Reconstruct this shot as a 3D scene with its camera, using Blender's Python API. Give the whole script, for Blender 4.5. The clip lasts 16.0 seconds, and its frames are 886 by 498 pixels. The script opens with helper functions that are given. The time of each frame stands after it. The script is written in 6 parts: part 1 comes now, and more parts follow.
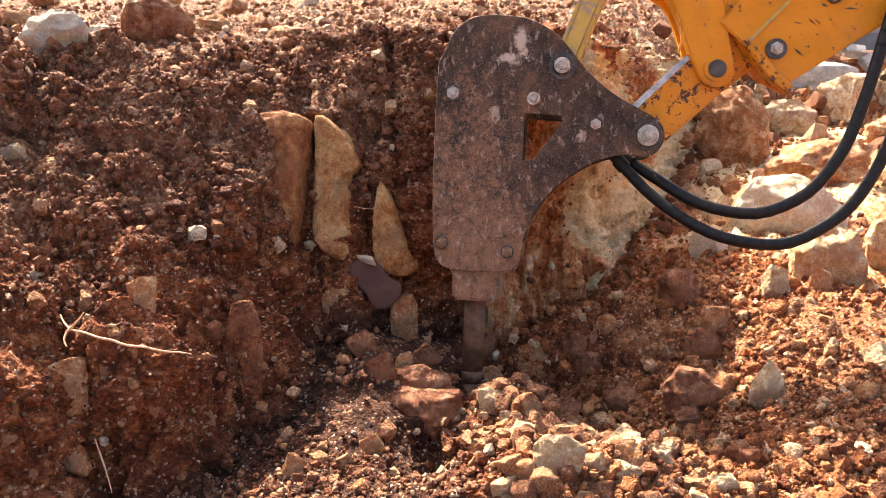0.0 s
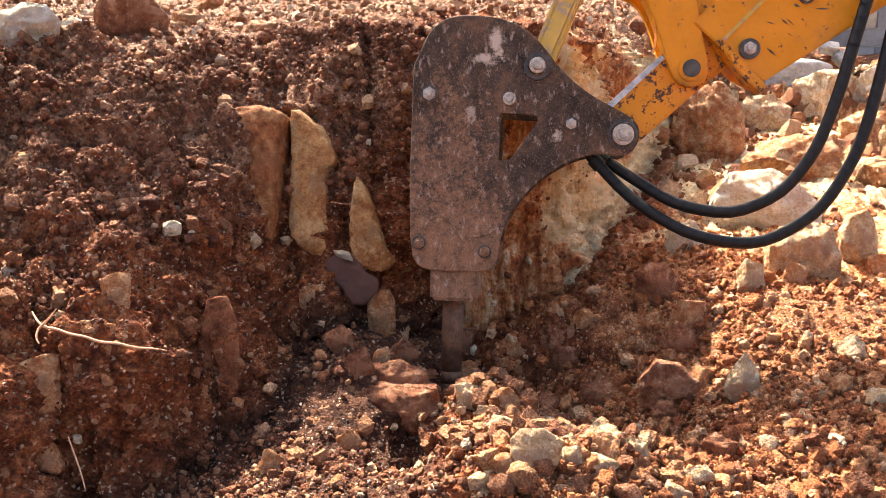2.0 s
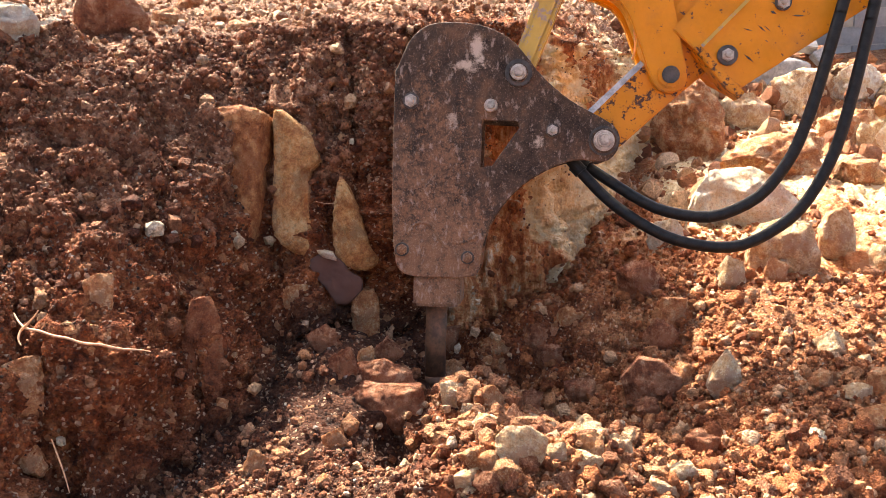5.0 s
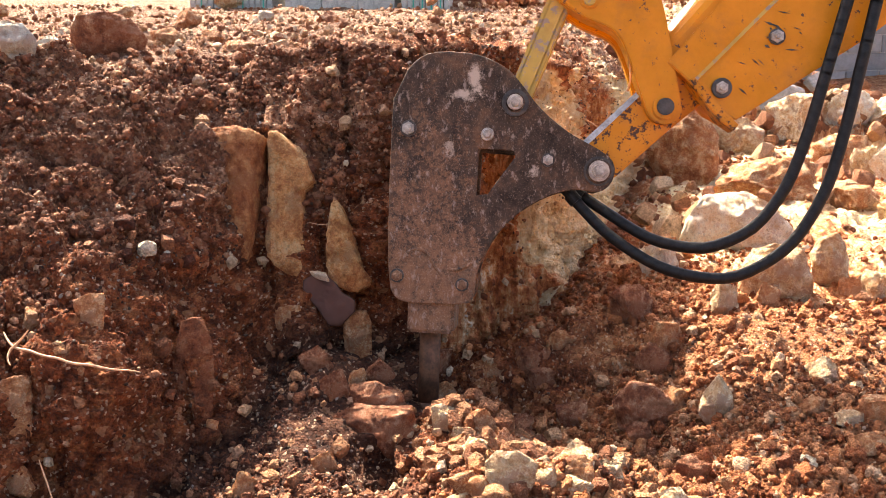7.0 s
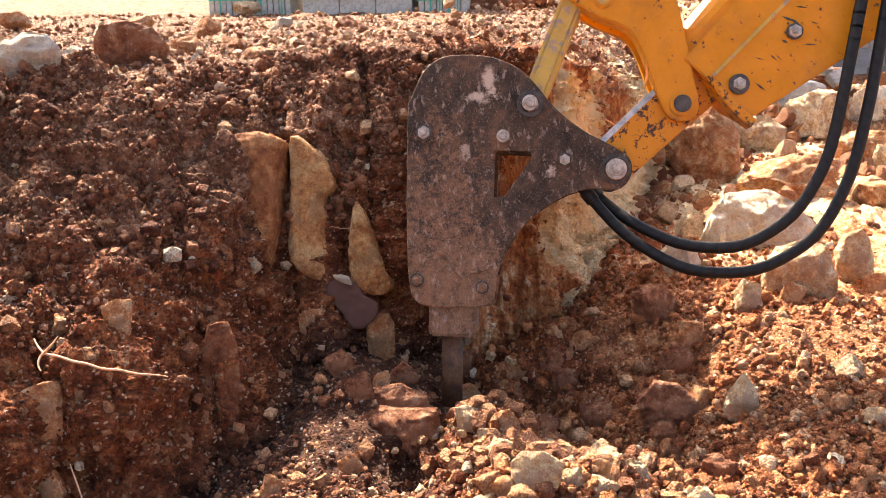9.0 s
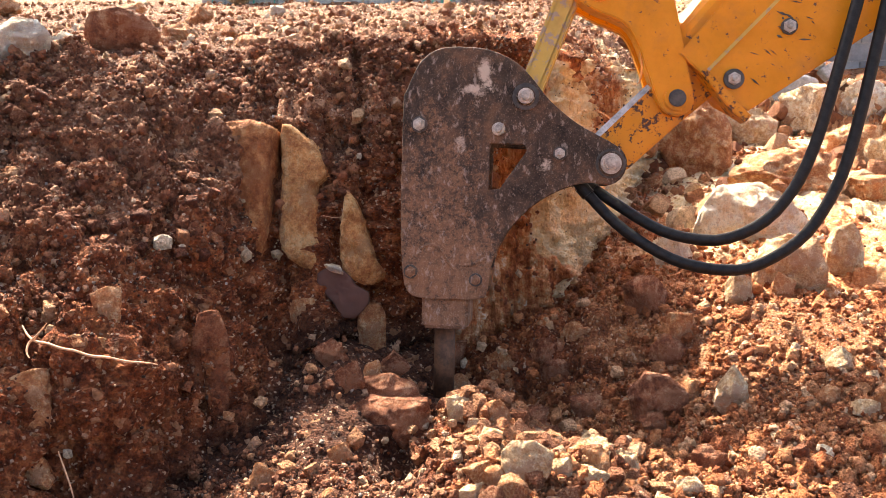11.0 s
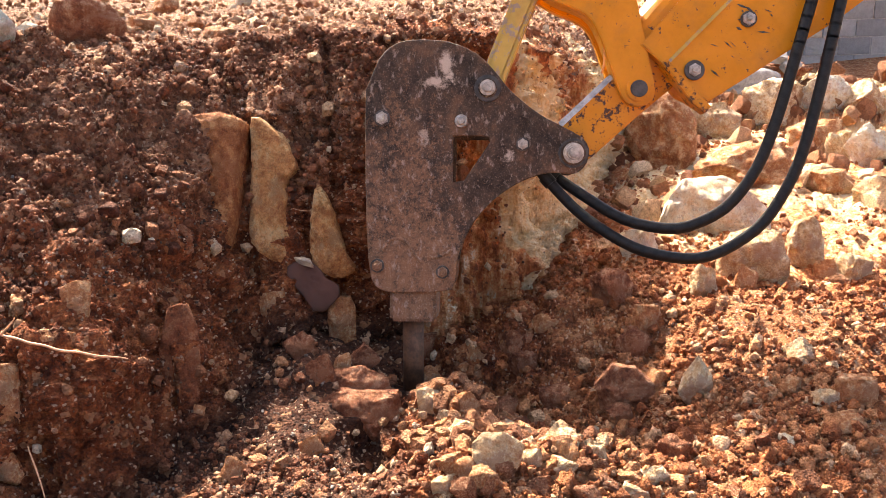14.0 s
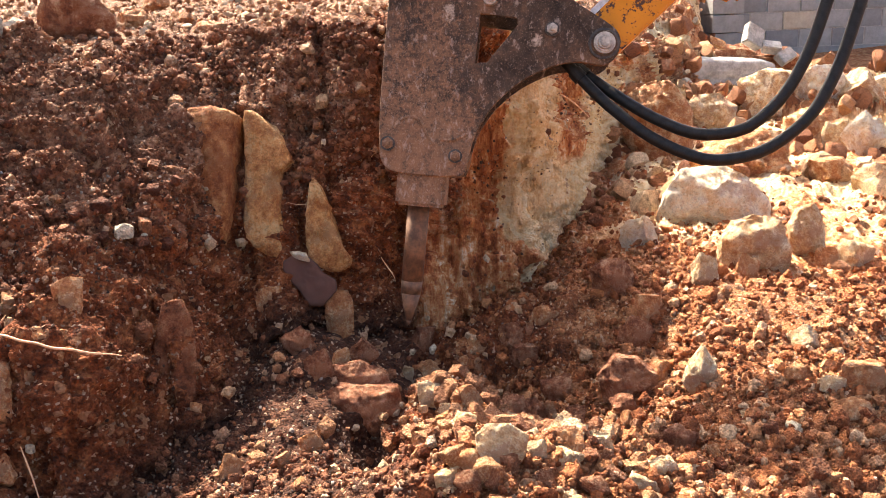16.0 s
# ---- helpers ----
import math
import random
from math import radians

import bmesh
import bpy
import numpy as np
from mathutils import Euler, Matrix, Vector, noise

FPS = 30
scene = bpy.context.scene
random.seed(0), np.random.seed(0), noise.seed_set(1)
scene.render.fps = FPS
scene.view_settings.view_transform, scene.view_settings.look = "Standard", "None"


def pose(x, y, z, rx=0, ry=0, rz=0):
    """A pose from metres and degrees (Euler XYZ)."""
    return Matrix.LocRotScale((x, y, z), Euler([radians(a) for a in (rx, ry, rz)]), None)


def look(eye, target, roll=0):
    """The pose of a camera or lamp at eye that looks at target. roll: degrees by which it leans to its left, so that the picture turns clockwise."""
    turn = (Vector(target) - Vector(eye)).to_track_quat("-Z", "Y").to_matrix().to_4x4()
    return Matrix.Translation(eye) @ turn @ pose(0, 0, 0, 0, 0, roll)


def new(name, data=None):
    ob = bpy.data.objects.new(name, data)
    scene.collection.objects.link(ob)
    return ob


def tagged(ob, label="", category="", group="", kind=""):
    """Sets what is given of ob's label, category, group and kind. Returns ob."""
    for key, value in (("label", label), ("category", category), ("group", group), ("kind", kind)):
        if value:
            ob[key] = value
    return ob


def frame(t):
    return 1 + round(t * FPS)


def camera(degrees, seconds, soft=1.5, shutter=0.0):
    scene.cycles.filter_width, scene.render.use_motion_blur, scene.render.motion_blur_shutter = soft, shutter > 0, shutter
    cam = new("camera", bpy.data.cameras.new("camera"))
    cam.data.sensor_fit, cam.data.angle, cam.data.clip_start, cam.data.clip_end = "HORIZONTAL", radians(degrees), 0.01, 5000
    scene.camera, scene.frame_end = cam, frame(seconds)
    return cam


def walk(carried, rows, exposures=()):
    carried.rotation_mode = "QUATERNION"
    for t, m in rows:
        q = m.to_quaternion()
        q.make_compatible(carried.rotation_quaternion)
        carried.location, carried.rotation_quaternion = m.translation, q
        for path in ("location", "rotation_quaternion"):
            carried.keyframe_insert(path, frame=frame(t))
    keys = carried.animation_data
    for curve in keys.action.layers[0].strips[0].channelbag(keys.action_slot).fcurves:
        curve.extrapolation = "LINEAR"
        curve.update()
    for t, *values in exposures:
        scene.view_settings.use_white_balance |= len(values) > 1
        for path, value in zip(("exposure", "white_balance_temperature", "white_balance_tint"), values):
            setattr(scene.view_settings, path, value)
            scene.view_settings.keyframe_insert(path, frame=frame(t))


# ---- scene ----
cam = camera(52.8, 16.0, soft=0.55)
PATH = [
    (0, (0.081, 0.062, 1.099), (0.033, 1.994, 0.582), -0.7),
    (0.5, (0.083, 0.062, 1.1), (0.047, 1.992, 0.577), -0.6),
    (1, (0.083, 0.063, 1.097), (0.061, 1.993, 0.574), -0.5),
    (1.5, (0.088, 0.066, 1.094), (0.079, 1.997, 0.57), -0.6),
    (2, (0.085, 0.066, 1.093), (0.085, 1.996, 0.568), -0.5),
    (2.5, (0.084, 0.06, 1.096), (0.085, 1.989, 0.569), -0.4),
    (3, (0.083, 0.055, 1.097), (0.097, 1.985, 0.569), -0.3),
    (3.5, (0.078, 0.049, 1.101), (0.109, 1.978, 0.573), -0.0),
    (6, (0.087, 0.066, 1.091), (0.132, 1.995, 0.566), -0.8),
    (6.5, (0.093, 0.066, 1.095), (0.157, 2.002, 0.599), -0.3),
    (7, (0.089, 0.06, 1.102), (0.139, 2.0, 0.618), 0.1),
    (7.5, (0.083, 0.059, 1.104), (0.106, 1.997, 0.613), -0.1),
    (8, (0.083, 0.056, 1.104), (0.09, 1.994, 0.613), -0.5),
    (8.5, (0.08, 0.049, 1.109), (0.078, 1.989, 0.624), -0.8),
    (9, (0.083, 0.05, 1.103), (0.088, 1.992, 0.625), -1.0),
    (11.5, (0.082, 0.055, 1.095), (0.111, 1.992, 0.597), -0.3),
    (12, (0.081, 0.056, 1.094), (0.117, 1.994, 0.599), -0.3),
    (12.5, (0.082, 0.057, 1.092), (0.124, 1.994, 0.594), -0.3),
    (13, (0.082, 0.057, 1.088), (0.132, 1.993, 0.59), -0.3),
    (13.5, (0.072, 0.044, 1.1), (0.152, 1.976, 0.591), 0.1),
    (14, (0.072, 0.037, 1.108), (0.17, 1.967, 0.592), 0.1),
    (14.5, (0.047, 0.043, 1.097), (0.147, 1.972, 0.581), -0.6),
    (15, (0.056, 0.058, 1.084), (0.152, 1.99, 0.576), -1.1),
    (15.5, (0.061, 0.067, 1.077), (0.166, 1.999, 0.573), -0.9),
    (16, (0.064, 0.072, 1.077), (0.173, 2.0, 0.558), -0.7),
]
walk(cam, [(t, look(eye, target, roll)) for t, eye, target, roll in PATH])


# ---- light ----
SUN = Vector((-0.44, 0.80, 0.95)).normalized()
world = bpy.data.worlds.new("sky")
scene.world = world
world.use_nodes = True
_wn = world.node_tree
_sky = _wn.nodes.new("ShaderNodeTexSky")
_sky.sky_type, _sky.sun_disc = "NISHITA", False
_sky.sun_elevation = math.asin(SUN.z)
_sky.sun_rotation = math.atan2(SUN.x, SUN.y)
_sky.air_density, _sky.dust_density, _sky.ozone_density = 0.7, 5.0, 0.3
_wn.links.new(_sky.outputs[0], _wn.nodes["Background"].inputs[0])
_wn.nodes["Background"].inputs[1].default_value = 0.14
sun_lamp = new("sun", bpy.data.lights.new("sun", "SUN"))
sun_lamp.data.energy, sun_lamp.data.angle, sun_lamp.data.color = 5.0, radians(0.55), (1.0, 0.92, 0.80)
sun_lamp.matrix_world = look(SUN * 30, (0, 0, 0))
scene.view_settings.exposure = 2.29
scene.view_settings.use_white_balance = True
scene.view_settings.white_balance_temperature, scene.view_settings.white_balance_tint = 6950, 11


# ---- noise on arrays ----
_perm = np.random.RandomState(7).permutation(512)


def vnoise(x, y, z):
    """Smooth lattice noise in -1..1 on arrays."""
    xi, yi, zi = np.floor(x).astype(int), np.floor(y).astype(int), np.floor(z).astype(int)
    u, v, w = x - xi, y - yi, z - zi
    u, v, w = (a * a * a * (a * (a * 6 - 15) + 10) for a in (u, v, w))

    def h(i, j, k):
        return _perm[(_perm[(_perm[(xi + i) & 511] + yi + j) & 511] + zi + k) & 511] / 255.5 - 1.0
    a = h(0, 0, 0) * (1 - u) + h(1, 0, 0) * u
    b = h(0, 1, 0) * (1 - u) + h(1, 1, 0) * u
    c = h(0, 0, 1) * (1 - u) + h(1, 0, 1) * u
    d = h(0, 1, 1) * (1 - u) + h(1, 1, 1) * u
    return (a * (1 - v) + b * v) * (1 - w) + (c * (1 - v) + d * v) * w


def fbm(p, scale, octaves=3, gain=0.5, ridge=False):
    out, amp, q = 0.0, 1.0, p * scale
    for i in range(octaves):
        n = vnoise(q[..., 0] + 17.3 * i, q[..., 1] - 5.1 * i, q[..., 2] + 9.7 * i)
        out = out + amp * ((1 - 2 * np.abs(n)) if ridge else n)
        amp, q = amp * gain, q * 2.03
    return out


def clods(p, size, seed=0):
    """Height of rounded lumps packed side by side, 0..1 on arrays: distance to the nearest jittered cell point."""
    q = p / size
    base = np.floor(q).astype(int)
    best = np.full(p.shape[:-1], 9.0)
    for i in (-1, 0, 1):
        for j in (-1, 0, 1):
            for k in (-1, 0, 1):
                c = base + np.array((i, j, k))
                a = _perm[(_perm[(_perm[(c[..., 0] + seed) & 511] + c[..., 1]) & 511] + c[..., 2]) & 511]
                b = _perm[(a + 71) & 511]
                d = _perm[(b + 133) & 511]
                off = np.stack([a, b, d], -1) / 511.0
                best = np.minimum(best, (((c + off) - q) ** 2).sum(-1))
    return np.sqrt(np.clip(1.0 - best / 0.62, 0, 1))


# ---- materials ----
def nodes_of(name, rough=0.9, metal=0.0):
    m = bpy.data.materials.new(name)
    m.use_nodes = True
    t = m.node_tree
    b = t.nodes["Principled BSDF"]
    b.inputs["Roughness"].default_value, b.inputs["Metallic"].default_value = rough, metal
    return m, t, b


def tex(t, scale, detail=6.0, rough=0.6, kind="ShaderNodeTexNoise", coords="Object"):
    c = t.nodes.new("ShaderNodeTexCoord")
    n = t.nodes.new(kind)
    n.inputs["Scale"].default_value = scale
    if kind == "ShaderNodeTexNoise":
        n.inputs["Detail"].default_value, n.inputs["Roughness"].default_value = detail, rough
    t.links.new(c.outputs[coords], n.inputs["Vector"])
    return n


def ramp(t, src, stops):
    r = t.nodes.new("ShaderNodeValToRGB")
    while len(r.color_ramp.elements) < len(stops):
        r.color_ramp.elements.new(0.5)
    tight = 0.55 if src.node.bl_idname == "ShaderNodeTexNoise" else 1.0
    for e, (p, c) in zip(r.color_ramp.elements, stops):
        e.position = 0.5 + (p - 0.5) * tight
        e.color = (*c, 1) if not isinstance(c, float) else (c, c, c, 1)
    t.links.new(src, r.inputs[0])
    return r.outputs[0]


def mix(t, fac, a, b, mode="MIX"):
    n = t.nodes.new("ShaderNodeMix")
    n.data_type, n.blend_type = "RGBA", mode
    for sock, val in ((n.inputs[0], fac), (n.inputs[6], a), (n.inputs[7], b)):
        if isinstance(val, (int, float)):
            sock.default_value = val
        elif isinstance(val, tuple):
            sock.default_value = (*val, 1)
        else:
            t.links.new(val, sock)
    return n.outputs[2]


def bump(t, b, height, strength=0.5, dist=0.01):
    n = t.nodes.new("ShaderNodeBump")
    n.inputs["Strength"].default_value, n.inputs["Distance"].default_value = strength, dist
    t.links.new(height, n.inputs["Height"])
    t.links.new(n.outputs[0], b.inputs["Normal"])


def attr(t, name):
    n = t.nodes.new("ShaderNodeAttribute")
    n.attribute_name = name
    return n.outputs["Fac"]


def math_node(t, op, a, b):
    n = t.nodes.new("ShaderNodeMath")
    n.operation = op
    for sock, val in zip(n.inputs, (a, b)):
        if isinstance(val, (int, float)):
            sock.default_value = val
        else:
            t.links.new(val, sock)
    return n.outputs[0]


def bumps(t, b, layers):
    """Relief in layers, coarse to fine: height, its depth in metres, strength."""
    last = None
    for height, dist, strength in layers:
        n = t.nodes.new("ShaderNodeBump")
        n.inputs["Strength"].default_value, n.inputs["Distance"].default_value = strength, dist
        t.links.new(height, n.inputs["Height"])
        if last:
            t.links.new(last, n.inputs["Normal"])
        last = n.outputs[0]
    t.links.new(last, b.inputs["Normal"])


def crumbs(t, scale, jitter=0.06):
    """Packed grains: rounded height, and a tone of its own for each grain."""
    v = tex(t, scale, kind="ShaderNodeTexVoronoi")
    warp = tex(t, scale * 0.5, 3, 0.6)
    mv = t.nodes.new("ShaderNodeVectorMath")
    mv.operation = "MULTIPLY_ADD"
    t.links.new(warp.outputs["Color"], mv.inputs[0])
    mv.inputs[1].default_value = (jitter, jitter, jitter)
    t.links.new(v.inputs["Vector"].links[0].from_socket, mv.inputs[2])
    t.links.new(mv.outputs[0], v.inputs["Vector"])
    tone = t.nodes.new("ShaderNodeSeparateColor")
    t.links.new(v.outputs["Color"], tone.inputs[0])
    return math_node(t, "SUBTRACT", 1.0, v.outputs["Distance"]), tone.outputs[0], tone.outputs[1]


def mat_ground():
    m, t, b = nodes_of("red_soil", 0.95)
    b.inputs["Specular IOR Level"].default_value = 0.25
    n1, n2, n3 = tex(t, 2.2, 5), tex(t, 17, 10, 0.78), tex(t, 110, 6, 0.75)
    fine, tone, odd = crumbs(t, 130, 0.012)
    coarse, tone2, odd2 = crumbs(t, 48, 0.02)
    red = ramp(t, n2.outputs[0], [(0.28, (0.10, 0.025, 0.009)), (0.5, (0.31, 0.083, 0.028)), (0.70, (0.56, 0.21, 0.082))])
    loose = ramp(t, n2.outputs[0], [(0.30, (0.23, 0.070, 0.024)), (0.5, (0.46, 0.175, 0.072)), (0.70, (0.66, 0.36, 0.18))])
    pale = ramp(t, n2.outputs[0], [(0.2, (0.72, 0.46, 0.23)), (0.45, (0.87, 0.68, 0.41)), (0.7, (0.90, 0.79, 0.56))])
    top = ramp(t, n2.outputs[0], [(0.25, (0.17, 0.066, 0.033)), (0.5, (0.33, 0.155, 0.085)), (0.75, (0.54, 0.34, 0.22))])
    c = mix(t, attr(t, "loose"), red, loose)
    # dark grit, also darkened in place of the bank's shadow on the left floor
    c = mix(t, attr(t, "pile_shade"), c, ramp(t, n2.outputs[0], [(0.28, (0.050, 0.018, 0.010)), (0.5, (0.115, 0.042, 0.022)), (0.72, (0.21, 0.088, 0.046))]))
    c = mix(t, attr(t, "topsoil"), c, top)
    c = mix(t, 0.6, c, ramp(t, n1.outputs[0], [(0.2, 0.62), (0.7, 1.0)]), "MULTIPLY")
    c = mix(t, 0.85, c, ramp(t, tone, [(0.0, 0.42), (0.6, 0.95), (1.0, 1.0)]), "MULTIPLY")
    c = mix(t, ramp(t, odd, [(0.93, 0.0), (0.97, 0.75)]), c, (0.62, 0.43, 0.29))
    c = mix(t, ramp(t, odd2, [(0.95, 0.0), (0.97, 0.6)]), c, (0.52, 0.27, 0.14))
    pm = attr(t, "pale")
    tcf = t.nodes.new("ShaderNodeTexCoord")
    mpf = t.nodes.new("ShaderNodeMapping")
    mpf.inputs["Scale"].default_value = (1, 1, 0.22)
    t.links.new(tcf.outputs["Object"], mpf.inputs[0])
    flute = t.nodes.new("ShaderNodeTexNoise")
    flute.inputs["Scale"].default_value, flute.inputs["Detail"].default_value, flute.inputs["Roughness"].default_value = 24, 9, 0.74
    t.links.new(mpf.outputs[0], flute.inputs["Vector"])
    rust = ramp(t, flute.outputs[0], [(0.22, (0.15, 0.040, 0.017)), (0.40, (0.42, 0.130, 0.048)), (0.54, (0.66, 0.29, 0.115)), (0.66, (0.78, 0.50, 0.28)), (0.76, (0.88, 0.76, 0.60))])
    pale = mix(t, 0.7, pale, ramp(t, flute.outputs[0], [(0.22, (0.42, 0.22, 0.11)), (0.40, (0.90, 0.74, 0.54)), (0.55, (1.0, 1.0, 1.0))]), "MULTIPLY")
    c = mix(t, ramp(t, pm, [(0.0, 0.0), (0.45, 1.0)]), c, rust)
    c = mix(t, ramp(t, pm, [(0.5, 0.0), (0.9, 1.0)]), c, pale)
    c = mix(t, attr(t, "grey"), c, ramp(t, n3.outputs[0], [(0.3, (0.26, 0.20, 0.15)), (0.7, (0.50, 0.42, 0.33))]))
    c = mix(t, attr(t, "grass"), c, ramp(t, n3.outputs[0], [(0.3, (0.06, 0.10, 0.02)), (0.7, (0.22, 0.26, 0.08))]))
    t.links.new(c, b.inputs["Base Color"])
    rugged = mix(t, pm, n2.outputs[0], flute.outputs[0])
    bumps(t, b, [(rugged, 0.05, 0.9), (coarse, 0.020, 0.9), (fine, 0.009, 0.9), (n3.outputs[0], 0.006, 0.8)])
    return m


def mat_rock(name, dark, mid, light, rough=0.88, soil=0.35):
    m, t, b = nodes_of(name, rough)
    b.inputs["Specular IOR Level"].default_value = 0.3
    n1, n2, n3 = tex(t, 13, 10, 0.80), tex(t, 70, 9, 0.82), tex(t, 260, 4, 0.7)
    c = ramp(t, n1.outputs[0], [(0.32, dark), (0.48, mid), (0.62, light)])
    o = t.nodes.new("ShaderNodeObjectInfo")
    c = mix(t, 0.6, c, ramp(t, o.outputs["Random"], [(0.0, 0.74), (1.0, 1.0)]), "MULTIPLY")
    c = mix(t, 0.55, c, ramp(t, n2.outputs[0], [(0.30, 0.28), (0.46, 0.92), (0.6, 1.0)]), "MULTIPLY")
    dirt = ramp(t, tex(t, 8.5, 10, 0.84).outputs[0], [(0.50, 0.0), (0.58, soil)])
    c = mix(t, dirt, c, (0.30, 0.098, 0.040))
    t.links.new(c, b.inputs["Base Color"])
    bumps(t, b, [(n1.outputs[0], 0.040, 1.0), (n2.outputs[0], 0.012, 1.0), (n3.outputs[0], 0.003, 0.7)])
    return m


def mat_island(name, stops, rough=0.92):
    """Loose stones or clods joined in one mesh: each island has its own tone."""
    m, t, b = nodes_of(name, rough)
    b.inputs["Specular IOR Level"].default_value = 0.25
    g = t.nodes.new("ShaderNodeNewGeometry")
    c = ramp(t, g.outputs["Random Per Island"], stops)
    n = tex(t, 45, 8, 0.8)
    fine, tone, odd = crumbs(t, 150, 0.012)
    c = mix(t, 0.7, c, ramp(t, n.outputs[0], [(0.25, 0.4), (0.55, 1.0)]), "MULTIPLY")
    c = mix(t, 0.6, c, ramp(t, tone, [(0.0, 0.45), (0.6, 0.95), (1.0, 1.0)]), "MULTIPLY")
    t.links.new(c, b.inputs["Base Color"])
    bumps(t, b, [(n.outputs[0], 0.016, 0.9), (fine, 0.007, 0.9)])
    return m


def mat_steel():
    """Dark, rusty, scratched breaker plate with dried mud on it."""
    m, t, b = nodes_of("rusty_dark_steel", 0.55)
    n1, n2, n3 = tex(t, 7.5, 9, 0.78), tex(t, 34, 10, 0.86), tex(t, 190, 5, 0.75)
    base = ramp(t, n1.outputs[0], [(0.30, (0.024, 0.017, 0.013)), (0.50, (0.062, 0.040, 0.028)), (0.74, (0.15, 0.080, 0.046))])
    # mud gathers towards the working end
    tc = t.nodes.new("ShaderNodeTexCoord")
    sep = t.nodes.new("ShaderNodeSeparateXYZ")
    t.links.new(tc.outputs["Object"], sep.inputs[0])
    low = t.nodes.new("ShaderNodeMapRange")
    low.inputs[1].default_value, low.inputs[2].default_value = 0.25, -0.45
    low.inputs[3].default_value, low.inputs[4].default_value = -0.12, 0.07
    t.links.new(sep.outputs[2], low.inputs[0])
    add = t.nodes.new("ShaderNodeMath")
    t.links.new(n2.outputs[0], add.inputs[0])
    t.links.new(low.outputs[0], add.inputs[1])
    # grease keeps the end by the arm dark and bare
    bare = t.nodes.new("ShaderNodeMapRange")
    bare.inputs[1].default_value, bare.inputs[2].default_value = -0.44, -0.22
    bare.inputs[3].default_value, bare.inputs[4].default_value = 0.0, 0.16
    t.links.new(sep.outputs[0], bare.inputs[0])
    patch = math_node(t, "MULTIPLY", tex(t, 5.0, 6, 0.7).outputs[0], 0.30)
    level = math_node(t, "ADD", math_node(t, "SUBTRACT", add.outputs[0], bare.outputs[0]), math_node(t, "SUBTRACT", patch, 0.15))
    mud = ramp(t, level, [(0.44, 0.0), (0.50, 0.55), (0.60, 0.95)])
    c = mix(t, mud, base, mix(t, n3.outputs[0], (0.19, 0.092, 0.048), (0.32, 0.18, 0.105)))
    # scratches
    mp = t.nodes.new("ShaderNodeMapping")
    mp.inputs["Scale"].default_value, mp.inputs["Rotation"].default_value = (17, 17, 9), (0, radians(35), 0)
    t.links.new(tc.outputs["Object"], mp.inputs[0])
    sc = t.nodes.new("ShaderNodeTexNoise")
    sc.inputs["Scale"].default_value, sc.inputs["Detail"].default_value, sc.inputs["Roughness"].default_value = 2.6, 5, 0.75
    t.links.new(mp.outputs[0], sc.inputs["Vector"])
    c = mix(t, ramp(t, sc.outputs[0], [(0.60, 0.0), (0.74, 0.45)]), c, (0.46, 0.36, 0.30))
    spots = mix(t, mix(t, 0.6, mud, (1.0, 1.0, 1.0)), (0.0, 0.0, 0.0), ramp(t, n3.outputs[0], [(0.62, 0.0), (0.72, 0.55)]))
    c = mix(t, spots, c, (0.46, 0.32, 0.22))
    # dried splashes of pale mud near the top
    for cx, cz, sx, sz, thr in ((-0.385, 0.275, 26, 11, 0.56), (-0.415, 0.222, 12, 26, 0.56), (-0.455, 0.06, 22, 11, 0.66), (-0.20, -0.005, 24, 22, 0.62)):
        mp2 = t.nodes.new("ShaderNodeMapping")
        mp2.inputs["Location"].default_value = (-cx * sx, 0, -cz * sz)
        mp2.inputs["Scale"].default_value = (sx, 0.0, sz)
        t.links.new(tc.outputs["Object"], mp2.inputs[0])
        ln = t.nodes.new("ShaderNodeVectorMath")
        ln.operation = "LENGTH"
        t.links.new(mp2.outputs[0], ln.inputs[0])
        sub = t.nodes.new("ShaderNodeMath")
        sub.operation = "MULTIPLY_ADD"
        t.links.new(ln.outputs["Value"], sub.inputs[0])
        sub.inputs[1].default_value = -0.42
        t.links.new(tex(t, 26, 9, 0.8).outputs[0], sub.inputs[2])
        c = mix(t, ramp(t, sub.outputs[0], [(thr - 0.30, 0.0), (thr - 0.16, 0.75)]), c, (0.60, 0.47, 0.37))
    t.links.new(c, b.inputs["Base Color"])
    t.links.new(ramp(t, n2.outputs[0], [(0.3, 0.55), (0.7, 0.95)]), b.inputs["Roughness"])
    b.inputs["Specular IOR Level"].default_value = 0.16
    bump(t, b, mix(t, 0.5, n2.outputs[0], n3.outputs[0]), 0.7, 0.008)
    return m


def mat_paint(name, col, worn, wear=0.62):
    """Machine paint, chipped and dusty."""
    m, t, b = nodes_of(name, 0.42)
    b.inputs["Specular IOR Level"].default_value = 0.22
    n1, n2 = tex(t, 7, 8, 0.72), tex(t, 33, 8, 0.75)
    c = mix(t, ramp(t, n1.outputs[0], [(0.35, 0.0), (0.75, 0.55)]), col, tuple(v * 0.72 for v in col))
    c = mix(t, ramp(t, n2.outputs[0], [(wear, 0.0), (wear + 0.03, 1.0)]), c, worn)
    c = mix(t, ramp(t, tex(t, 3, 6, 0.7).outputs[0], [(0.5, 0.0), (0.75, 0.45)]), c, (0.24, 0.10, 0.028))
    t.links.new(c, b.inputs["Base Color"])
    t.links.new(ramp(t, n1.outputs[0], [(0.3, 0.33), (0.7, 0.6)]), b.inputs["Roughness"])
    bump(t, b, n2.outputs[0], 0.12, 0.003)
    return m


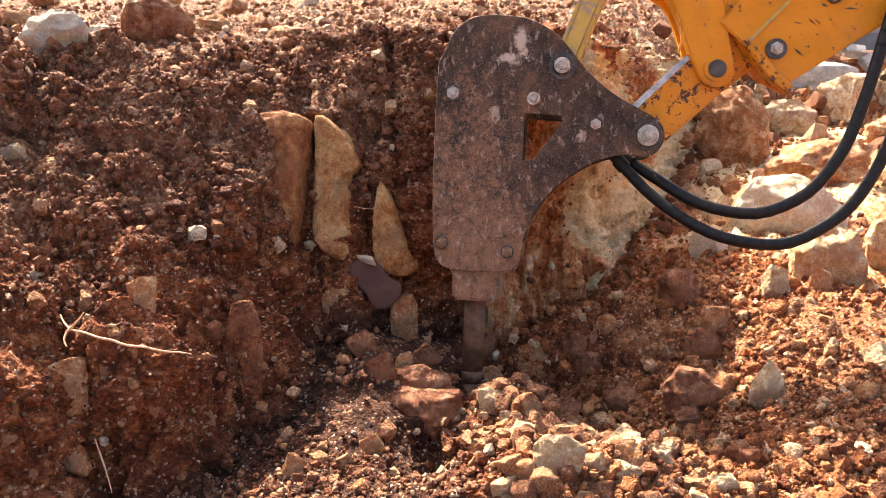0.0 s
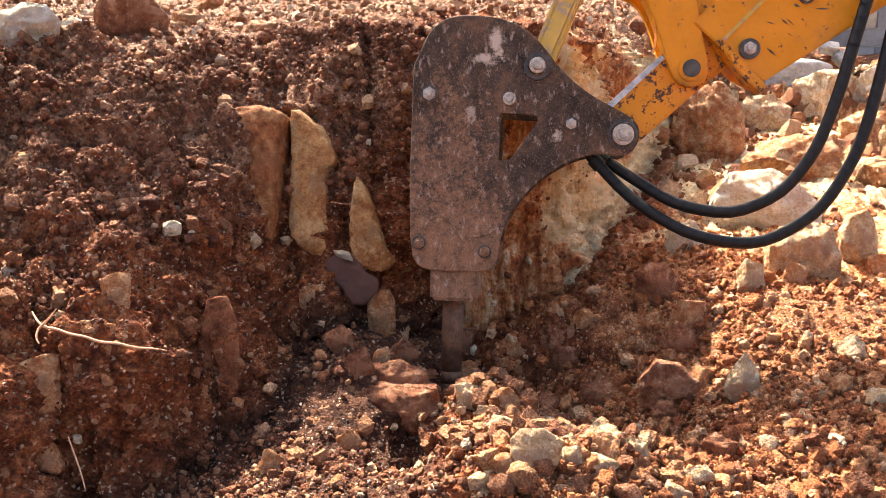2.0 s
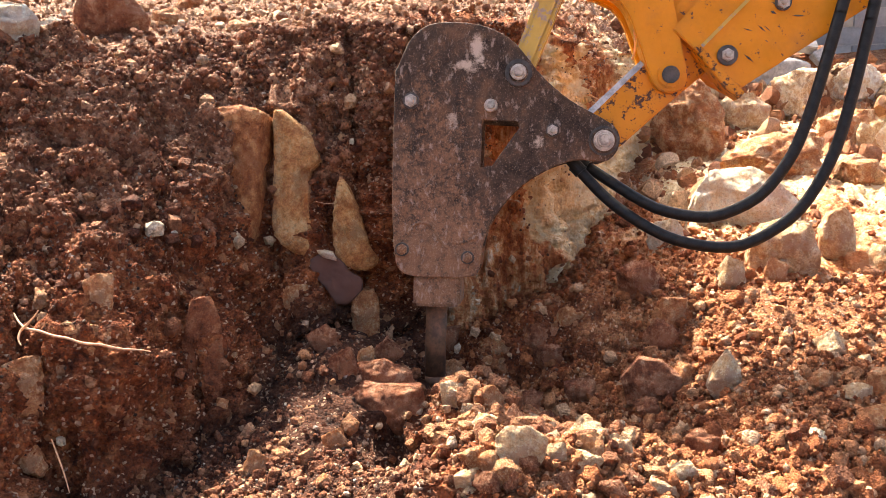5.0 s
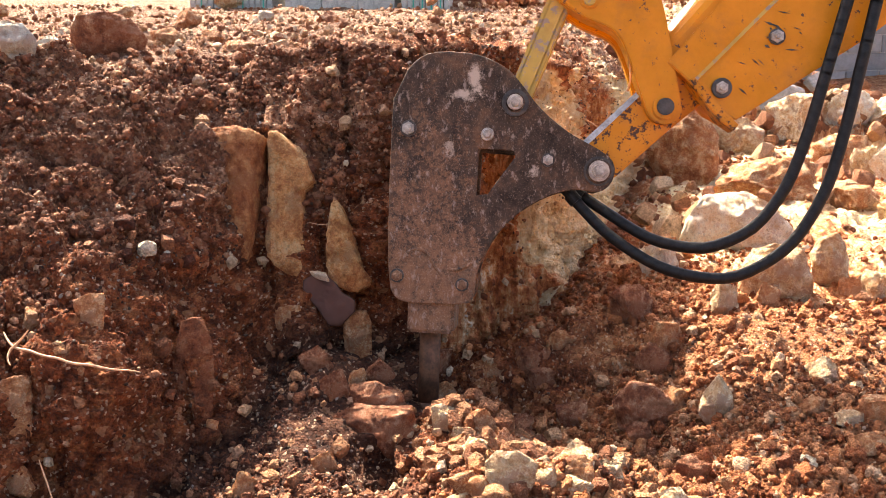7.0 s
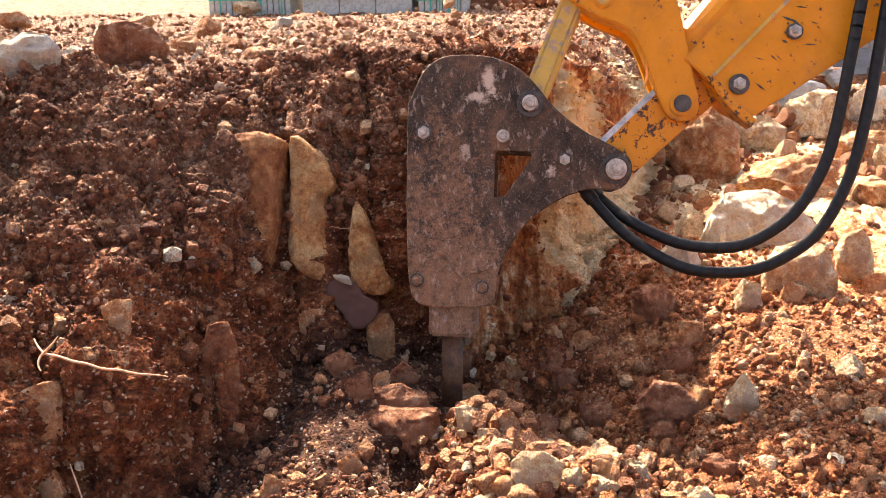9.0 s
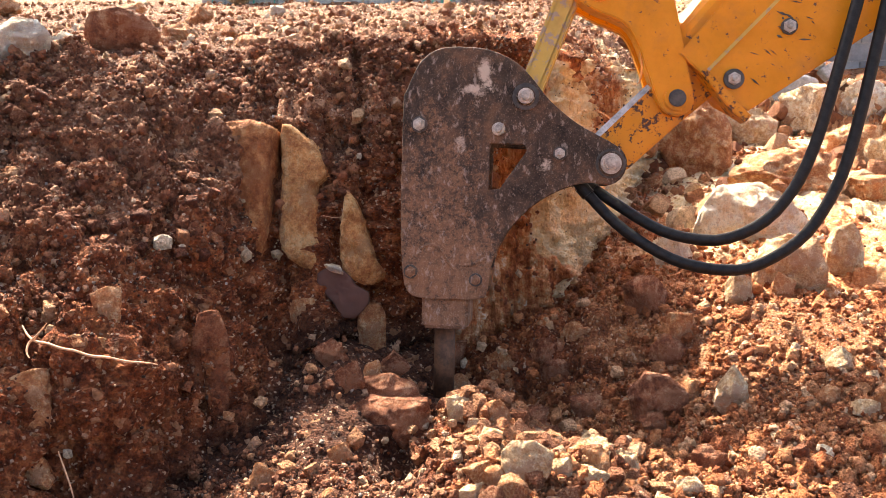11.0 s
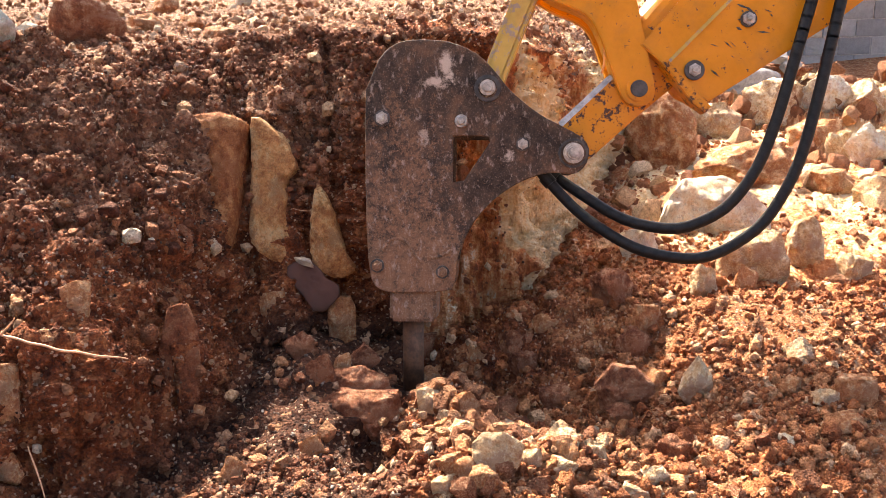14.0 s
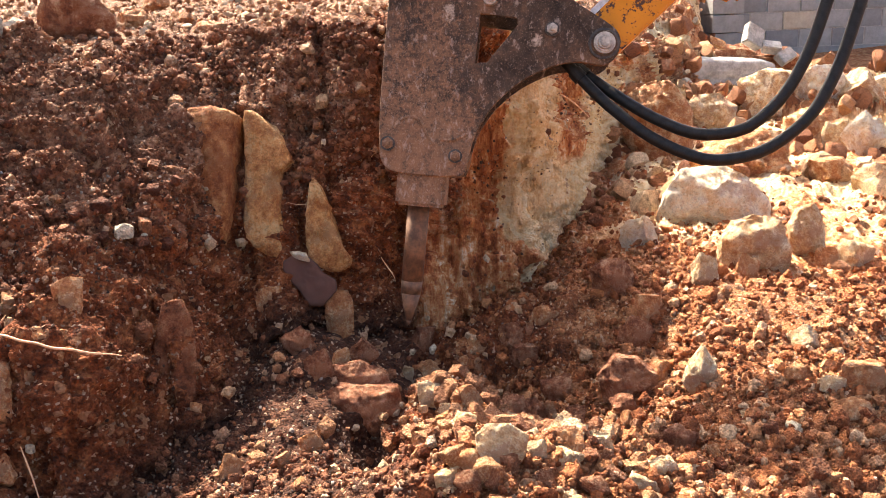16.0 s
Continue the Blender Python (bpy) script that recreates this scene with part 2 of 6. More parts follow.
def mat_plain(name, col, rough=0.6, metal=0.0, scale=30, vary=0.35, bumps=0.2):
    m, t, b = nodes_of(name, rough, metal)
    n = tex(t, scale, 7, 0.7)
    c = mix(t, ramp(t, n.outputs[0], [(0.3, 0.0), (0.7, 1.0)]), tuple(v * (1 - vary) for v in col), tuple(min(1, v * (1 + vary)) for v in col))
    t.links.new(c, b.inputs["Base Color"])
    if max(col) < 0.012:
        b.inputs["Specular IOR Level"].default_value = 0.25
    bump(t, b, n.outputs[0], bumps, 0.004)
    return m


def mat_block():
    """Hollow concrete blocks: one grey each, pores and stains."""
    m, t, b = nodes_of("concrete_block", 0.9)
    o = t.nodes.new("ShaderNodeObjectInfo")
    c = ramp(t, o.outputs["Random"], [(0.0, (0.19, 0.19, 0.19)), (0.55, (0.26, 0.255, 0.25)), (0.8, (0.31, 0.30, 0.285)), (1.0, (0.44, 0.37, 0.27))])
    n = tex(t, 9, 8, 0.75)
    c = mix(t, 0.6, c, ramp(t, n.outputs[0], [(0.3, 0.6), (0.7, 1.0)]), "MULTIPLY")
    t.links.new(c, b.inputs["Base Color"])
    bump(t, b, tex(t, 70, 5).outputs[0], 0.5, 0.008)
    return m


SOIL = mat_ground()
STEEL = mat_steel()
ORANGE = mat_paint("orange_machine_paint", (0.60, 0.215, 0.004), (0.12, 0.055, 0.03), 0.70)
NOSEP = mat_paint("chipped_orange_paint", (0.56, 0.200, 0.006), (0.07, 0.030, 0.015), 0.565)
WORN = mat_paint("worn_yellow_paint", (0.50, 0.32, 0.07), (0.30, 0.22, 0.16), 0.56)
BAREMETAL = mat_plain("bare_steel", (0.36, 0.32, 0.29), 0.42, 0.7, 40, 0.3)
PINMETAL = mat_plain("dusty_pin_steel", (0.38, 0.31, 0.25), 0.48, 0.5, 50, 0.35)
DARKMETAL = mat_plain("greasy_dark_steel", (0.060, 0.048, 0.040), 0.55, 0.3, 30, 0.4)
CHROME = mat_plain("chromed_rod", (0.75, 0.76, 0.78), 0.15, 1.0, 20, 0.05, 0.02)
RUBBER = mat_plain("black_hose_rubber", (0.008, 0.0075, 0.007), 0.55, 0.0, 60, 0.5, 0.3)
CHISELM = mat_plain("rusty_chisel_steel", (0.135, 0.062, 0.030), 0.7, 0.1, 25, 0.45)
BLOCK = mat_block()
MORTAR = mat_plain("grey_mortar", (0.30, 0.28, 0.26), 0.95, 0, 60, 0.2)
CONCRETE = mat_plain("rough_concrete", (0.30, 0.275, 0.245), 0.95, 0, 14, 0.3, 0.9)
STRAP = mat_plain("green_plastic_strap", (0.03, 0.36, 0.25), 0.4, 0, 20, 0.15, 0.05)
PAVER = mat_plain("stacked_grey_pavers", (0.42, 0.39, 0.34), 0.9, 0, 30, 0.25, 0.4)
ROOTM = mat_plain("dry_root", (0.62, 0.36, 0.20), 0.8, 0, 80, 0.3, 0.4)
PALE = mat_rock("pale_limestone", (0.58, 0.30, 0.13), (0.82, 0.58, 0.33), (0.90, 0.76, 0.53), soil=0.6)
TAN = mat_rock("orange_stained_limestone", (0.42, 0.14, 0.052), (0.66, 0.30, 0.125), (0.84, 0.57, 0.33), soil=0.65)
REDROCK = mat_rock("red_brown_rock", (0.18, 0.054, 0.024), (0.36, 0.135, 0.064), (0.60, 0.34, 0.20), soil=0.7)
CAKED = mat_rock("soil_caked_rock", (0.11, 0.032, 0.013), (0.26, 0.083, 0.034), (0.44, 0.20, 0.10), soil=0.85)
WHITE = mat_rock("white_limestone", (0.74, 0.52, 0.31), (0.87, 0.74, 0.54), (0.90, 0.84, 0.70), soil=0.4)
SLABM = mat_rock("yellow_limestone_slab", (0.52, 0.19, 0.060), (0.78, 0.39, 0.145), (0.87, 0.57, 0.28), soil=0.5)
REDSLAB = mat_rock("reddish_limestone_slab", (0.32, 0.098, 0.034), (0.55, 0.21, 0.075), (0.72, 0.36, 0.15), soil=0.6)
BROWNPATCH = mat_plain("smooth_brown_patch", (0.085, 0.036, 0.024), 0.85, 0, 9, 0.12, 0.1)
SHEET = mat_plain("white_plastic", (0.82, 0.82, 0.84), 0.5, 0, 8, 0.05, 0.1)


# ---- ground ----
# Stations round the camera's stand: bearing in degrees (to the right), then distance and height of the toe of the cut,
# two breaks of its face, and its lip.
STATIONS = [
    (-34.0, 1.90, -0.10, 2.10, 0.30, 2.60, 0.58, 3.30, 0.98),
    (-25.0, 1.98, -0.10, 2.20, 0.33, 2.75, 0.62, 3.35, 0.95),
    (-20.0, 2.05, -0.10, 2.28, 0.31, 2.85, 0.62, 3.40, 0.92),
    (-15.0, 2.40, -0.06, 2.62, 0.31, 3.05, 0.66, 3.50, 0.90),
    (-12.4, 2.52, -0.03, 2.82, 0.30, 3.18, 0.70, 3.58, 0.92),
    (-9.8, 2.62, 0.00, 2.98, 0.30, 3.24, 0.72, 3.62, 0.93),
    (-6.3, 2.84, 0.07, 3.05, 0.34, 3.24, 0.75, 3.48, 0.97),
    (-2.0, 2.95, 0.02, 3.08, 0.43, 3.20, 0.78, 3.38, 0.98),
    (2.4, 2.97, -0.02, 3.08, 0.32, 3.22, 0.78, 3.38, 0.98),
]
STATIONS += [
    (7.4, 3.35, -0.01, 3.42, 0.34, 3.52, 0.72, 3.64, 0.95),
    (11.0, 4.40, 0.04, 4.50, 0.30, 4.66, 0.60, 4.82, 0.84),
    (13.0, 5.75, 0.07, 5.85, 0.28, 6.00, 0.52, 6.15, 0.76),
    (14.8, 6.40, 0.10, 6.70, 0.28, 6.95, 0.50, 7.20, 0.78),
    (17.3, 6.90, 0.13, 7.60, 0.26, 8.00, 0.45, 8.60, 0.78),
    (21.5, 7.60, 0.16, 8.40, 0.21, 9.20, 0.27, 9.90, 0.33),
    (34.0, 7.60, 0.16, 8.40, 0.21, 9.20, 0.27, 9.90, 0.33),
]
STAND = np.array((0.06, 0.06))


def bump2(x, y, cx, cy, rx, ry, h):
    d = ((x - cx) / rx) ** 2 + ((y - cy) / ry) ** 2
    return h * np.exp(-d)


def ground():
    fine = np.linspace(-32, 32, 880)
    az = np.concatenate([np.linspace(-180, -33, 100), fine, np.linspace(33, 180, 100)[:-1]])
    st = np.array(STATIONS)
    prof = np.stack([np.interp(az, st[:, 0], st[:, k]) for k in range(1, 9)], 1)
    # left of the view the cut runs on straight, past the camera's stand
    side = np.clip((-az - 34) / 4, 0, 1) * np.clip((az + 176) / 14, 0, 1)
    for k, reach in ((0, 12.0), (2, 12.4), (4, 13.0), (6, 13.8)):
        line = np.minimum(st[0, k + 1] * math.sin(radians(34)) / np.maximum(np.sin(np.radians(np.abs(az))), 0.02), reach)
        prof[:, k] = prof[:, k] * (1 - side) + line * side
    jag = np.stack([az * 0.35, az * 0, az * 0 + 3.3], -1)
    wob = fbm(jag, 0.8, 2, 0.5) * 0.07 * (np.abs(az) < 33)
    one = np.ones_like(az)
    low = np.minimum(1.35, 0.8 * prof[:, 0])
    near0, near1 = -0.12 * one, np.interp(az, [-30, -12, 0, 10, 30], [-0.12, -0.04, 0.06, 0.03, 0.00])
    right = np.clip((az - 18.2) / 1.5, 0, 1)
    far_z = 1.28 * (1 - right) + 0.36 * right
    knots_r = [0 * one, 0.5 * low, low, prof[:, 0] + wob, prof[:, 2] + wob, prof[:, 4] + wob * 0.7, prof[:, 6] + wob * 0.5,
               np.maximum(10.2, prof[:, 6] + 0.5), np.maximum(16, prof[:, 6] + 3), 45 * one, 600 * one]
    knots_z = [-0.12 * one, near0, near1, prof[:, 1], prof[:, 3], prof[:, 5], prof[:, 7], far_z, far_z + 0.60 + 0.35 * right, far_z + 3.2, far_z + 30]
    counts = [2, 8, 220, 90, 90, 66, 120, 14, 6, 4]
    R, Z, SEG = [], [], []
    for s, n in enumerate(counts):
        f = (np.arange(n) / n)[:, None]
        if s in (2, 6):
            f = knots_r[s] * ((knots_r[s + 1] / knots_r[s]) ** f - 1) / (knots_r[s + 1] - knots_r[s])
        R.append(knots_r[s] * (1 - f) + knots_r[s + 1] * f)
        Z.append(knots_z[s] * (1 - f) + knots_z[s + 1] * f)
        SEG.append(s + f + 0 * az)
    R.append(knots_r[-1][None]), Z.append(knots_z[-1][None]), SEG.append(np.full((1, len(az)), 10.0))
    R, Z, SEG = np.concatenate(R), np.concatenate(Z), np.concatenate(SEG)
    R[0] = 0.02
    a = np.radians(az)[None]
    X, Y = STAND[0] + R * np.sin(a), STAND[1] + R * np.cos(a)
    # the hollow under the breaker, the heaps of broken stone and loose soil
    Z = Z + (bump2(X, Y, 0.55, 2.55, 0.40, 0.32, -0.20) + bump2(X, Y, 0.26, 2.74, 0.26, 0.19, -0.17)) * (SEG < 3.6)
    Z = Z + (bump2(X, Y, 0.27, 1.74, 0.30, 0.24, 0.13) + bump2(X, Y, 0.62, 2.22, 0.26, 0.22, -0.11) + bump2(X, Y, -0.40, 2.25, 0.30, 0.30, -0.05) + bump2(X, Y, 0.01, 2.20, 0.15, 0.26, -0.20) + bump2(X, Y, -0.14, 2.62, 0.16, 0.14, 0.06) + bump2(X, Y, 0.20, 2.36, 0.15, 0.20, 0.13)) * (SEG < 3.6)
    # a cleft of dark rock set back between the two pale bands of the cliff
    cleft = np.exp(-((az[None] - 10.1 + 0.4 * (SEG - 5)) / 0.75) ** 2) * np.clip((SEG - 4.3) / 0.5, 0, 1) * np.clip((6.3 - SEG) / 0.3, 0, 1)
    X, Y = X + 0.16 * cleft * np.sin(a), Y + 0.16 * cleft * np.cos(a)
    Z = Z + bump2(X, Y, 1.35, 2.75, 0.55, 0.45, 0.08) + bump2(X, Y, 2.1, 4.2, 0.8, 0.8, 0.10)
    P = np.stack([X, Y, Z], -1)
    # push along the normals: broad lumps, clods, crumbs
    du, dv = np.gradient(P, axis=1), np.gradient(P, axis=0)
    N = np.cross(du, dv)
    N /= np.maximum(np.linalg.norm(N, axis=-1, keepdims=True), 1e-9)
    N[N[..., 2] < -0.2] *= -1
    view = (np.abs(az) < 33)[None] & (R > 1.2) & (R < 11)
    p = P[view]
    seg = SEG[view]
    face = ((seg > 3) & (seg < 6)).astype(float)
    AZV = (az[None] + 0 * R)[view]
    amp = np.clip(0.6 + 0.15 * R[view], 0.6, 1.3)
    grp = 0.5 + 0.5 * fbm(p, 1.7, 2)
    stretch = p * np.array((1.0, 1.0, 0.6))
    gap = np.maximum(np.linalg.norm(dv, axis=-1), np.linalg.norm(du, axis=-1))[view]

    def fade(size):
        return np.clip(size / (2.3 * gap), 0, 1) ** 1.5
    flt = face * np.clip((AZV - 3) / 3, 0, 1)
    d = 0.030 * fbm(p, 2.6, 3) + 0.045 * flt * fbm(p * np.array((1.0, 1.0, 0.3)), 9.0, 4, 0.62, True) + 0.026 * face * fbm(stretch, 5.5, 4, 0.6, True) + 0.040 * face * (AZV < -4) * fbm(p * np.array((1.0, 1.0, 0.45)), 4.0, 3, 0.55, True)
    warped = p + 0.02 * np.stack([fbm(p, 11, 2), fbm(p + 7, 11, 2), fbm(p + 13, 11, 2)], -1)
    d += (0.036 - 0.010 * face) * clods(warped, 0.09, 3) * np.clip(grp + 0.2, 0.2, 1.1) * fade(0.09)
    d += (1 - face) * 0.022 * fbm(p, 9, 2, 0.6, True) * np.clip(1.2 - grp, 0.2, 1) * fade(0.08)
    calm = 1 - 0.75 * np.clip((3 - AZV) / 3, 0, 1) * (seg < 3)
    d += 0.023 * calm * clods(warped * 1.0 + 3.1, 0.040, 40) * fade(0.04) + calm * (0.008 * clods(warped + 9, 0.019, 90) + 0.010 * fbm(p, 34, 4, 0.75)) * fade(0.025) * (1 - 0.5 * (AZV < 2) * (seg < 3))
    Dm = np.zeros_like(R)
    Dm[view] = d * amp
    P = P + N * Dm[..., None]
    rows, cols = R.shape
    verts = P.reshape(-1, 3)
    i = np.arange(rows - 1)[:, None] * cols
    j = np.arange(cols)[None]
    k = (j + 1) % cols
    quads = np.stack([i + j, i + cols + j, i + cols + k, i + k], -1).reshape(-1, 4)
    me = bpy.data.meshes.new("ground")
    me.vertices.add(len(verts))
    me.vertices.foreach_set("co", verts.ravel())
    me.loops.add(quads.size)
    me.loops.foreach_set("vertex_index", quads[:, ::-1].ravel())
    me.polygons.add(len(quads))
    me.polygons.foreach_set("loop_start", np.arange(0, quads.size, 4))
    me.polygons.foreach_set("use_smooth", np.ones(len(quads), bool))
    me.update(calc_edges=True)
    # what kind of earth lies where, and where colour stands in for light
    q = P
    wig = fbm(q, 2.1, 3)
    AZ = az[None] + 0 * R
    loose = np.clip((AZ - 6 + 4 * wig) / 4, 0, 1) * np.clip((4.2 - SEG) / 0.6, 0, 1)
    loose = np.maximum(loose, np.clip((AZ - 13) / 2, 0, 1) * (SEG < 8))
    # unseen ground beside and behind the stand, set brighter to bounce warm light
    loose = np.maximum(loose, (np.abs(AZ) > 33.5) * (R < 14))
    streak = fbm(q * np.array((1, 1, 0.25)), 7.0, 3)
    above = np.clip((6.1 + 0.5 * streak - SEG - np.clip(8.0 - AZ, 0, 7) * 0.22) / 0.25, 0, 1) * np.clip((SEG - 2.95) / 0.1, 0, 1) * np.clip((14.8 - AZ) / 0.8, 0, 1)
    brown = np.clip((AZ - 1.0 + 2.5 * streak) / 2.0, 0, 1) * above
    cream = np.clip((AZ - 6.6 + 1.6 * streak) / 0.8, 0, 1) * above
    rift = np.exp(-((AZ - 10.1 + 0.4 * (SEG - 5) + 0.7 * streak) / 0.85) ** 2) * np.clip((SEG - 4.1) / 0.4, 0, 1)
    pale = np.maximum(0.42 * brown, cream * (1 - np.clip(1.5 * rift, 0, 1)))
    pale = np.maximum(pale, np.clip(0.85 + 0.5 * wig, 0, 1) * np.clip((AZ - 13 + 2 * wig) / 3, 0, 1) * np.clip((R - 3.0) / 1.0, 0, 1) * (SEG < 7) * np.clip((40 - AZ) / 6, 0, 0.999))
    topsoil = np.clip((SEG - 5.9 + 0.25 * wig) / 0.25, 0, 1) * (AZ < 18)
    # crumbly topsoil down the upper slope, its lighter colour also standing in for sun
    crumbly = np.clip((SEG - 4.25 + 0.35 * wig) / 0.4, 0, 1) * np.clip((1 - AZ) / 3, 0, 1) * (SEG < 6.5)
    topsoil = np.maximum(topsoil, 0.7 * crumbly)
    grey = np.clip((wig - 0.15) / 0.3, 0, 1) * np.clip((R - 4.4) / 0.8, 0, 1) * np.clip((3.1 - SEG) / 0.2, 0, 1) * np.clip((15.5 - AZ) / 2, 0, 1) * np.clip((AZ - 10) / 1.5, 0, 1)
    # dark gritty soil, its mask doubling as shade painted below the bank
    pile_shade = np.clip((2.5 - AZ + 2.5 * wig) / 3, 0, 1) * np.clip((3.4 - SEG) / 0.3, 0, 1) * np.clip((R - 1.2) / 0.3, 0, 1) * (np.abs(AZ) < 33)
    grass = np.clip((R - 13.5 - 1.2 * wig) / 1.0, 0, 1)
    for name, val in (("loose", loose), ("pale", pale), ("topsoil", topsoil), ("grey", grey), ("pile_shade", pile_shade), ("grass", grass)):
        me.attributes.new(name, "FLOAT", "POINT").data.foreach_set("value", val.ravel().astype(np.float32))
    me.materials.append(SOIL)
    ob = tagged(new("ground", me), "red-brown excavated soil with a cut bank and pale rock face", "ground", kind="structure")
    return ob, P, N, R, AZ, SEG


GROUND, GP, GN, GR, GAZ, GSEG = ground()


# ---- mesh helpers ----
def part(name, bm, material, parent=None, label="", smooth=False):
    me = bpy.data.meshes.new(name)
    if smooth:
        for f in bm.faces:
            f.smooth = True
    bm.normal_update()
    bm.to_mesh(me)
    bm.free()
    me.materials.append(material)
    ob = new(name, me)
    if parent:
        ob.parent = parent
    return tagged(ob, label)


def cyl(bm, a, b, r0, r1=None, n=24, bev=0.0):
    """A capped cylinder or cone from a to b."""
    a, b = Vector(a), Vector(b)
    m = Matrix.Translation((a + b) / 2) @ (b - a).to_track_quat("Z", "Y").to_matrix().to_4x4()
    out = bmesh.ops.create_cone(bm, cap_ends=True, segments=n, radius1=r0, radius2=r0 if r1 is None else r1, depth=(b - a).length, matrix=m)
    if bev:
        es = {e for v in out["verts"] for e in v.link_edges if len(e.link_faces) == 2 and any(len(f.verts) > 4 for f in e.link_faces)}
        bmesh.ops.bevel(bm, geom=list(es), offset=bev, segments=2, affect="EDGES")
    return bm


def box(bm, lo, hi, bev=0.0):
    lo, hi = Vector(lo), Vector(hi)
    m = Matrix.Translation((lo + hi) / 2) @ Matrix.Diagonal((*(hi - lo), 1))
    out = bmesh.ops.create_cube(bm, size=1, matrix=m)
    if bev:
        es = {e for v in out["verts"] for e in v.link_edges}
        bmesh.ops.bevel(bm, geom=list(es), offset=bev, segments=2, affect="EDGES")
    return bm


def prism(bm, outline, y0, y1, bev=0.003):
    """An outline in x and z, given thickness from y0 to y1."""
    vs = [bm.verts.new((x, y0, z)) for x, z in outline]
    f = bm.faces.new(vs)
    out = bmesh.ops.extrude_face_region(bm, geom=[f])
    bmesh.ops.translate(bm, verts=[v for v in out["geom"] if isinstance(v, bmesh.types.BMVert)], vec=(0, y1 - y0, 0))
    bmesh.ops.recalc_face_normals(bm, faces=bm.faces)
    if bev:
        rim = [e for e in bm.edges if len(e.link_faces) == 2 and any(len(g.verts) > 4 for g in e.link_faces) and e.calc_face_angle(0) > 1.2]
        bmesh.ops.bevel(bm, geom=rim, offset=bev, segments=2, affect="EDGES")
    return bm


def plate_with_hole(outline, hole, y0, y1, bev=0.003):
    """A flat plate with one opening, through a filled curve."""
    cu = bpy.data.curves.new("outline", "CURVE")
    cu.dimensions, cu.fill_mode, cu.extrude, cu.bevel_depth, cu.bevel_resolution = "2D", "BOTH", (y1 - y0) / 2 - bev, bev, 2
    cu.offset = -bev
    for pts in (outline, hole):
        sp = cu.splines.new("POLY")
        sp.points.add(len(pts) - 1)
        for pt, (x, z) in zip(sp.points, pts):
            pt.co = (x, z, 0, 1)
        sp.use_cyclic_u = True
    ob = bpy.data.objects.new("outline", cu)
    me = ob.to_mesh()
    bm = bmesh.new()
    bm.from_mesh(me)
    ob.to_mesh_clear()
    bpy.data.objects.remove(ob)
    bmesh.ops.remove_doubles(bm, verts=bm.verts, dist=1e-5)
    bmesh.ops.transform(bm, verts=bm.verts, matrix=Matrix.Translation((0, (y0 + y1) / 2, 0)) @ pose(0, 0, 0, 90, 0, 0))
    bmesh.ops.recalc_face_normals(bm, faces=bm.faces)
    return bm


def smooth_outline(pts, n=2):
    """Rounds a closed outline by corner cutting."""
    for _ in range(n):
        out = []
        for (x0, z0), (x1, z1) in zip(pts, pts[1:] + pts[:1]):
            out += [(x0 * 0.75 + x1 * 0.25, z0 * 0.75 + z1 * 0.25), (x0 * 0.25 + x1 * 0.75, z0 * 0.25 + z1 * 0.75)]
        pts = out
    return pts


def strut(bm, a, b, ra, rb, y0, y1, n=10):
    """A flat link with round ends between two eyes in the x, z plane."""
    ax, az_, bx, bz = *a, *b
    t = math.atan2(bz - az_, bx - ax)
    pts = [(ax + ra * math.cos(t + math.pi / 2 + math.pi * i / n), az_ + ra * math.sin(t + math.pi / 2 + math.pi * i / n)) for i in range(n + 1)]
    pts += [(bx + rb * math.cos(t - math.pi / 2 + math.pi * i / n), bz + rb * math.sin(t - math.pi / 2 + math.pi * i / n)) for i in range(n + 1)]
    b2 = bmesh.new()
    prism(b2, pts, y0, y1, 0.004)
    me = bpy.data.meshes.new("tmp")
    b2.to_mesh(me)
    b2.free()
    bm.from_mesh(me)
    bpy.data.meshes.remove(me)
    return bm


def tube(name, pts, r, material, parent=None, label="", res=10):
    """A round hose or root along a smooth line, as a mesh."""
    cu = bpy.data.curves.new(name, "CURVE")
    cu.dimensions, cu.bevel_depth, cu.bevel_resolution, cu.use_fill_caps = "3D", r, 4, True
    sp = cu.splines.new("NURBS")
    sp.points.add(len(pts) - 1)
    for pt, c in zip(sp.points, pts):
        pt.co = (*c[:3], 1)
        pt.radius = c[3] if len(c) > 3 else 1.0
    sp.use_endpoint_u, sp.order_u, sp.resolution_u = True, 4, res
    tmp = bpy.data.objects.new(name, cu)
    bm = bmesh.new()
    bm.from_mesh(tmp.to_mesh())
    tmp.to_mesh_clear()
    bpy.data.objects.remove(tmp)
    return part(name, bm, material, parent, label, smooth=True)


def bolt(parent, name, x, z, y, r, head, material, washer=0.0, hexed=False):
    bm = bmesh.new()
    if washer:
        cyl(bm, (x, y, z), (x, y - 0.010, z), washer, n=28, bev=0.002)
    w = part("washer", bm, DARKMETAL, parent) if washer else bm.free()
    bm = bmesh.new()
    cyl(bm, (x, y, z), (x, y - head, z), r, r * 0.9, n=6 if hexed else 24, bev=r * 0.14)
    if not hexed:
        cyl(bm, (x, y - head * 0.9, z), (x, y - head - 0.012, z), r * 0.66, r * 0.52, n=20, bev=r * 0.12)
    else:
        cyl(bm, (x, y - head * 0.9, z), (x, y - head - 0.010, z), r * 0.50, r * 0.42, n=14, bev=r * 0.1)
    part(name, bm, material, parent)
    if name == "pin":
        part("collar", cyl(bmesh.new(), (x, y, z), (x, y - head * 0.62, z), r * 1.14, r * 1.1, n=28, bev=0.003), STEEL, parent)
    return w


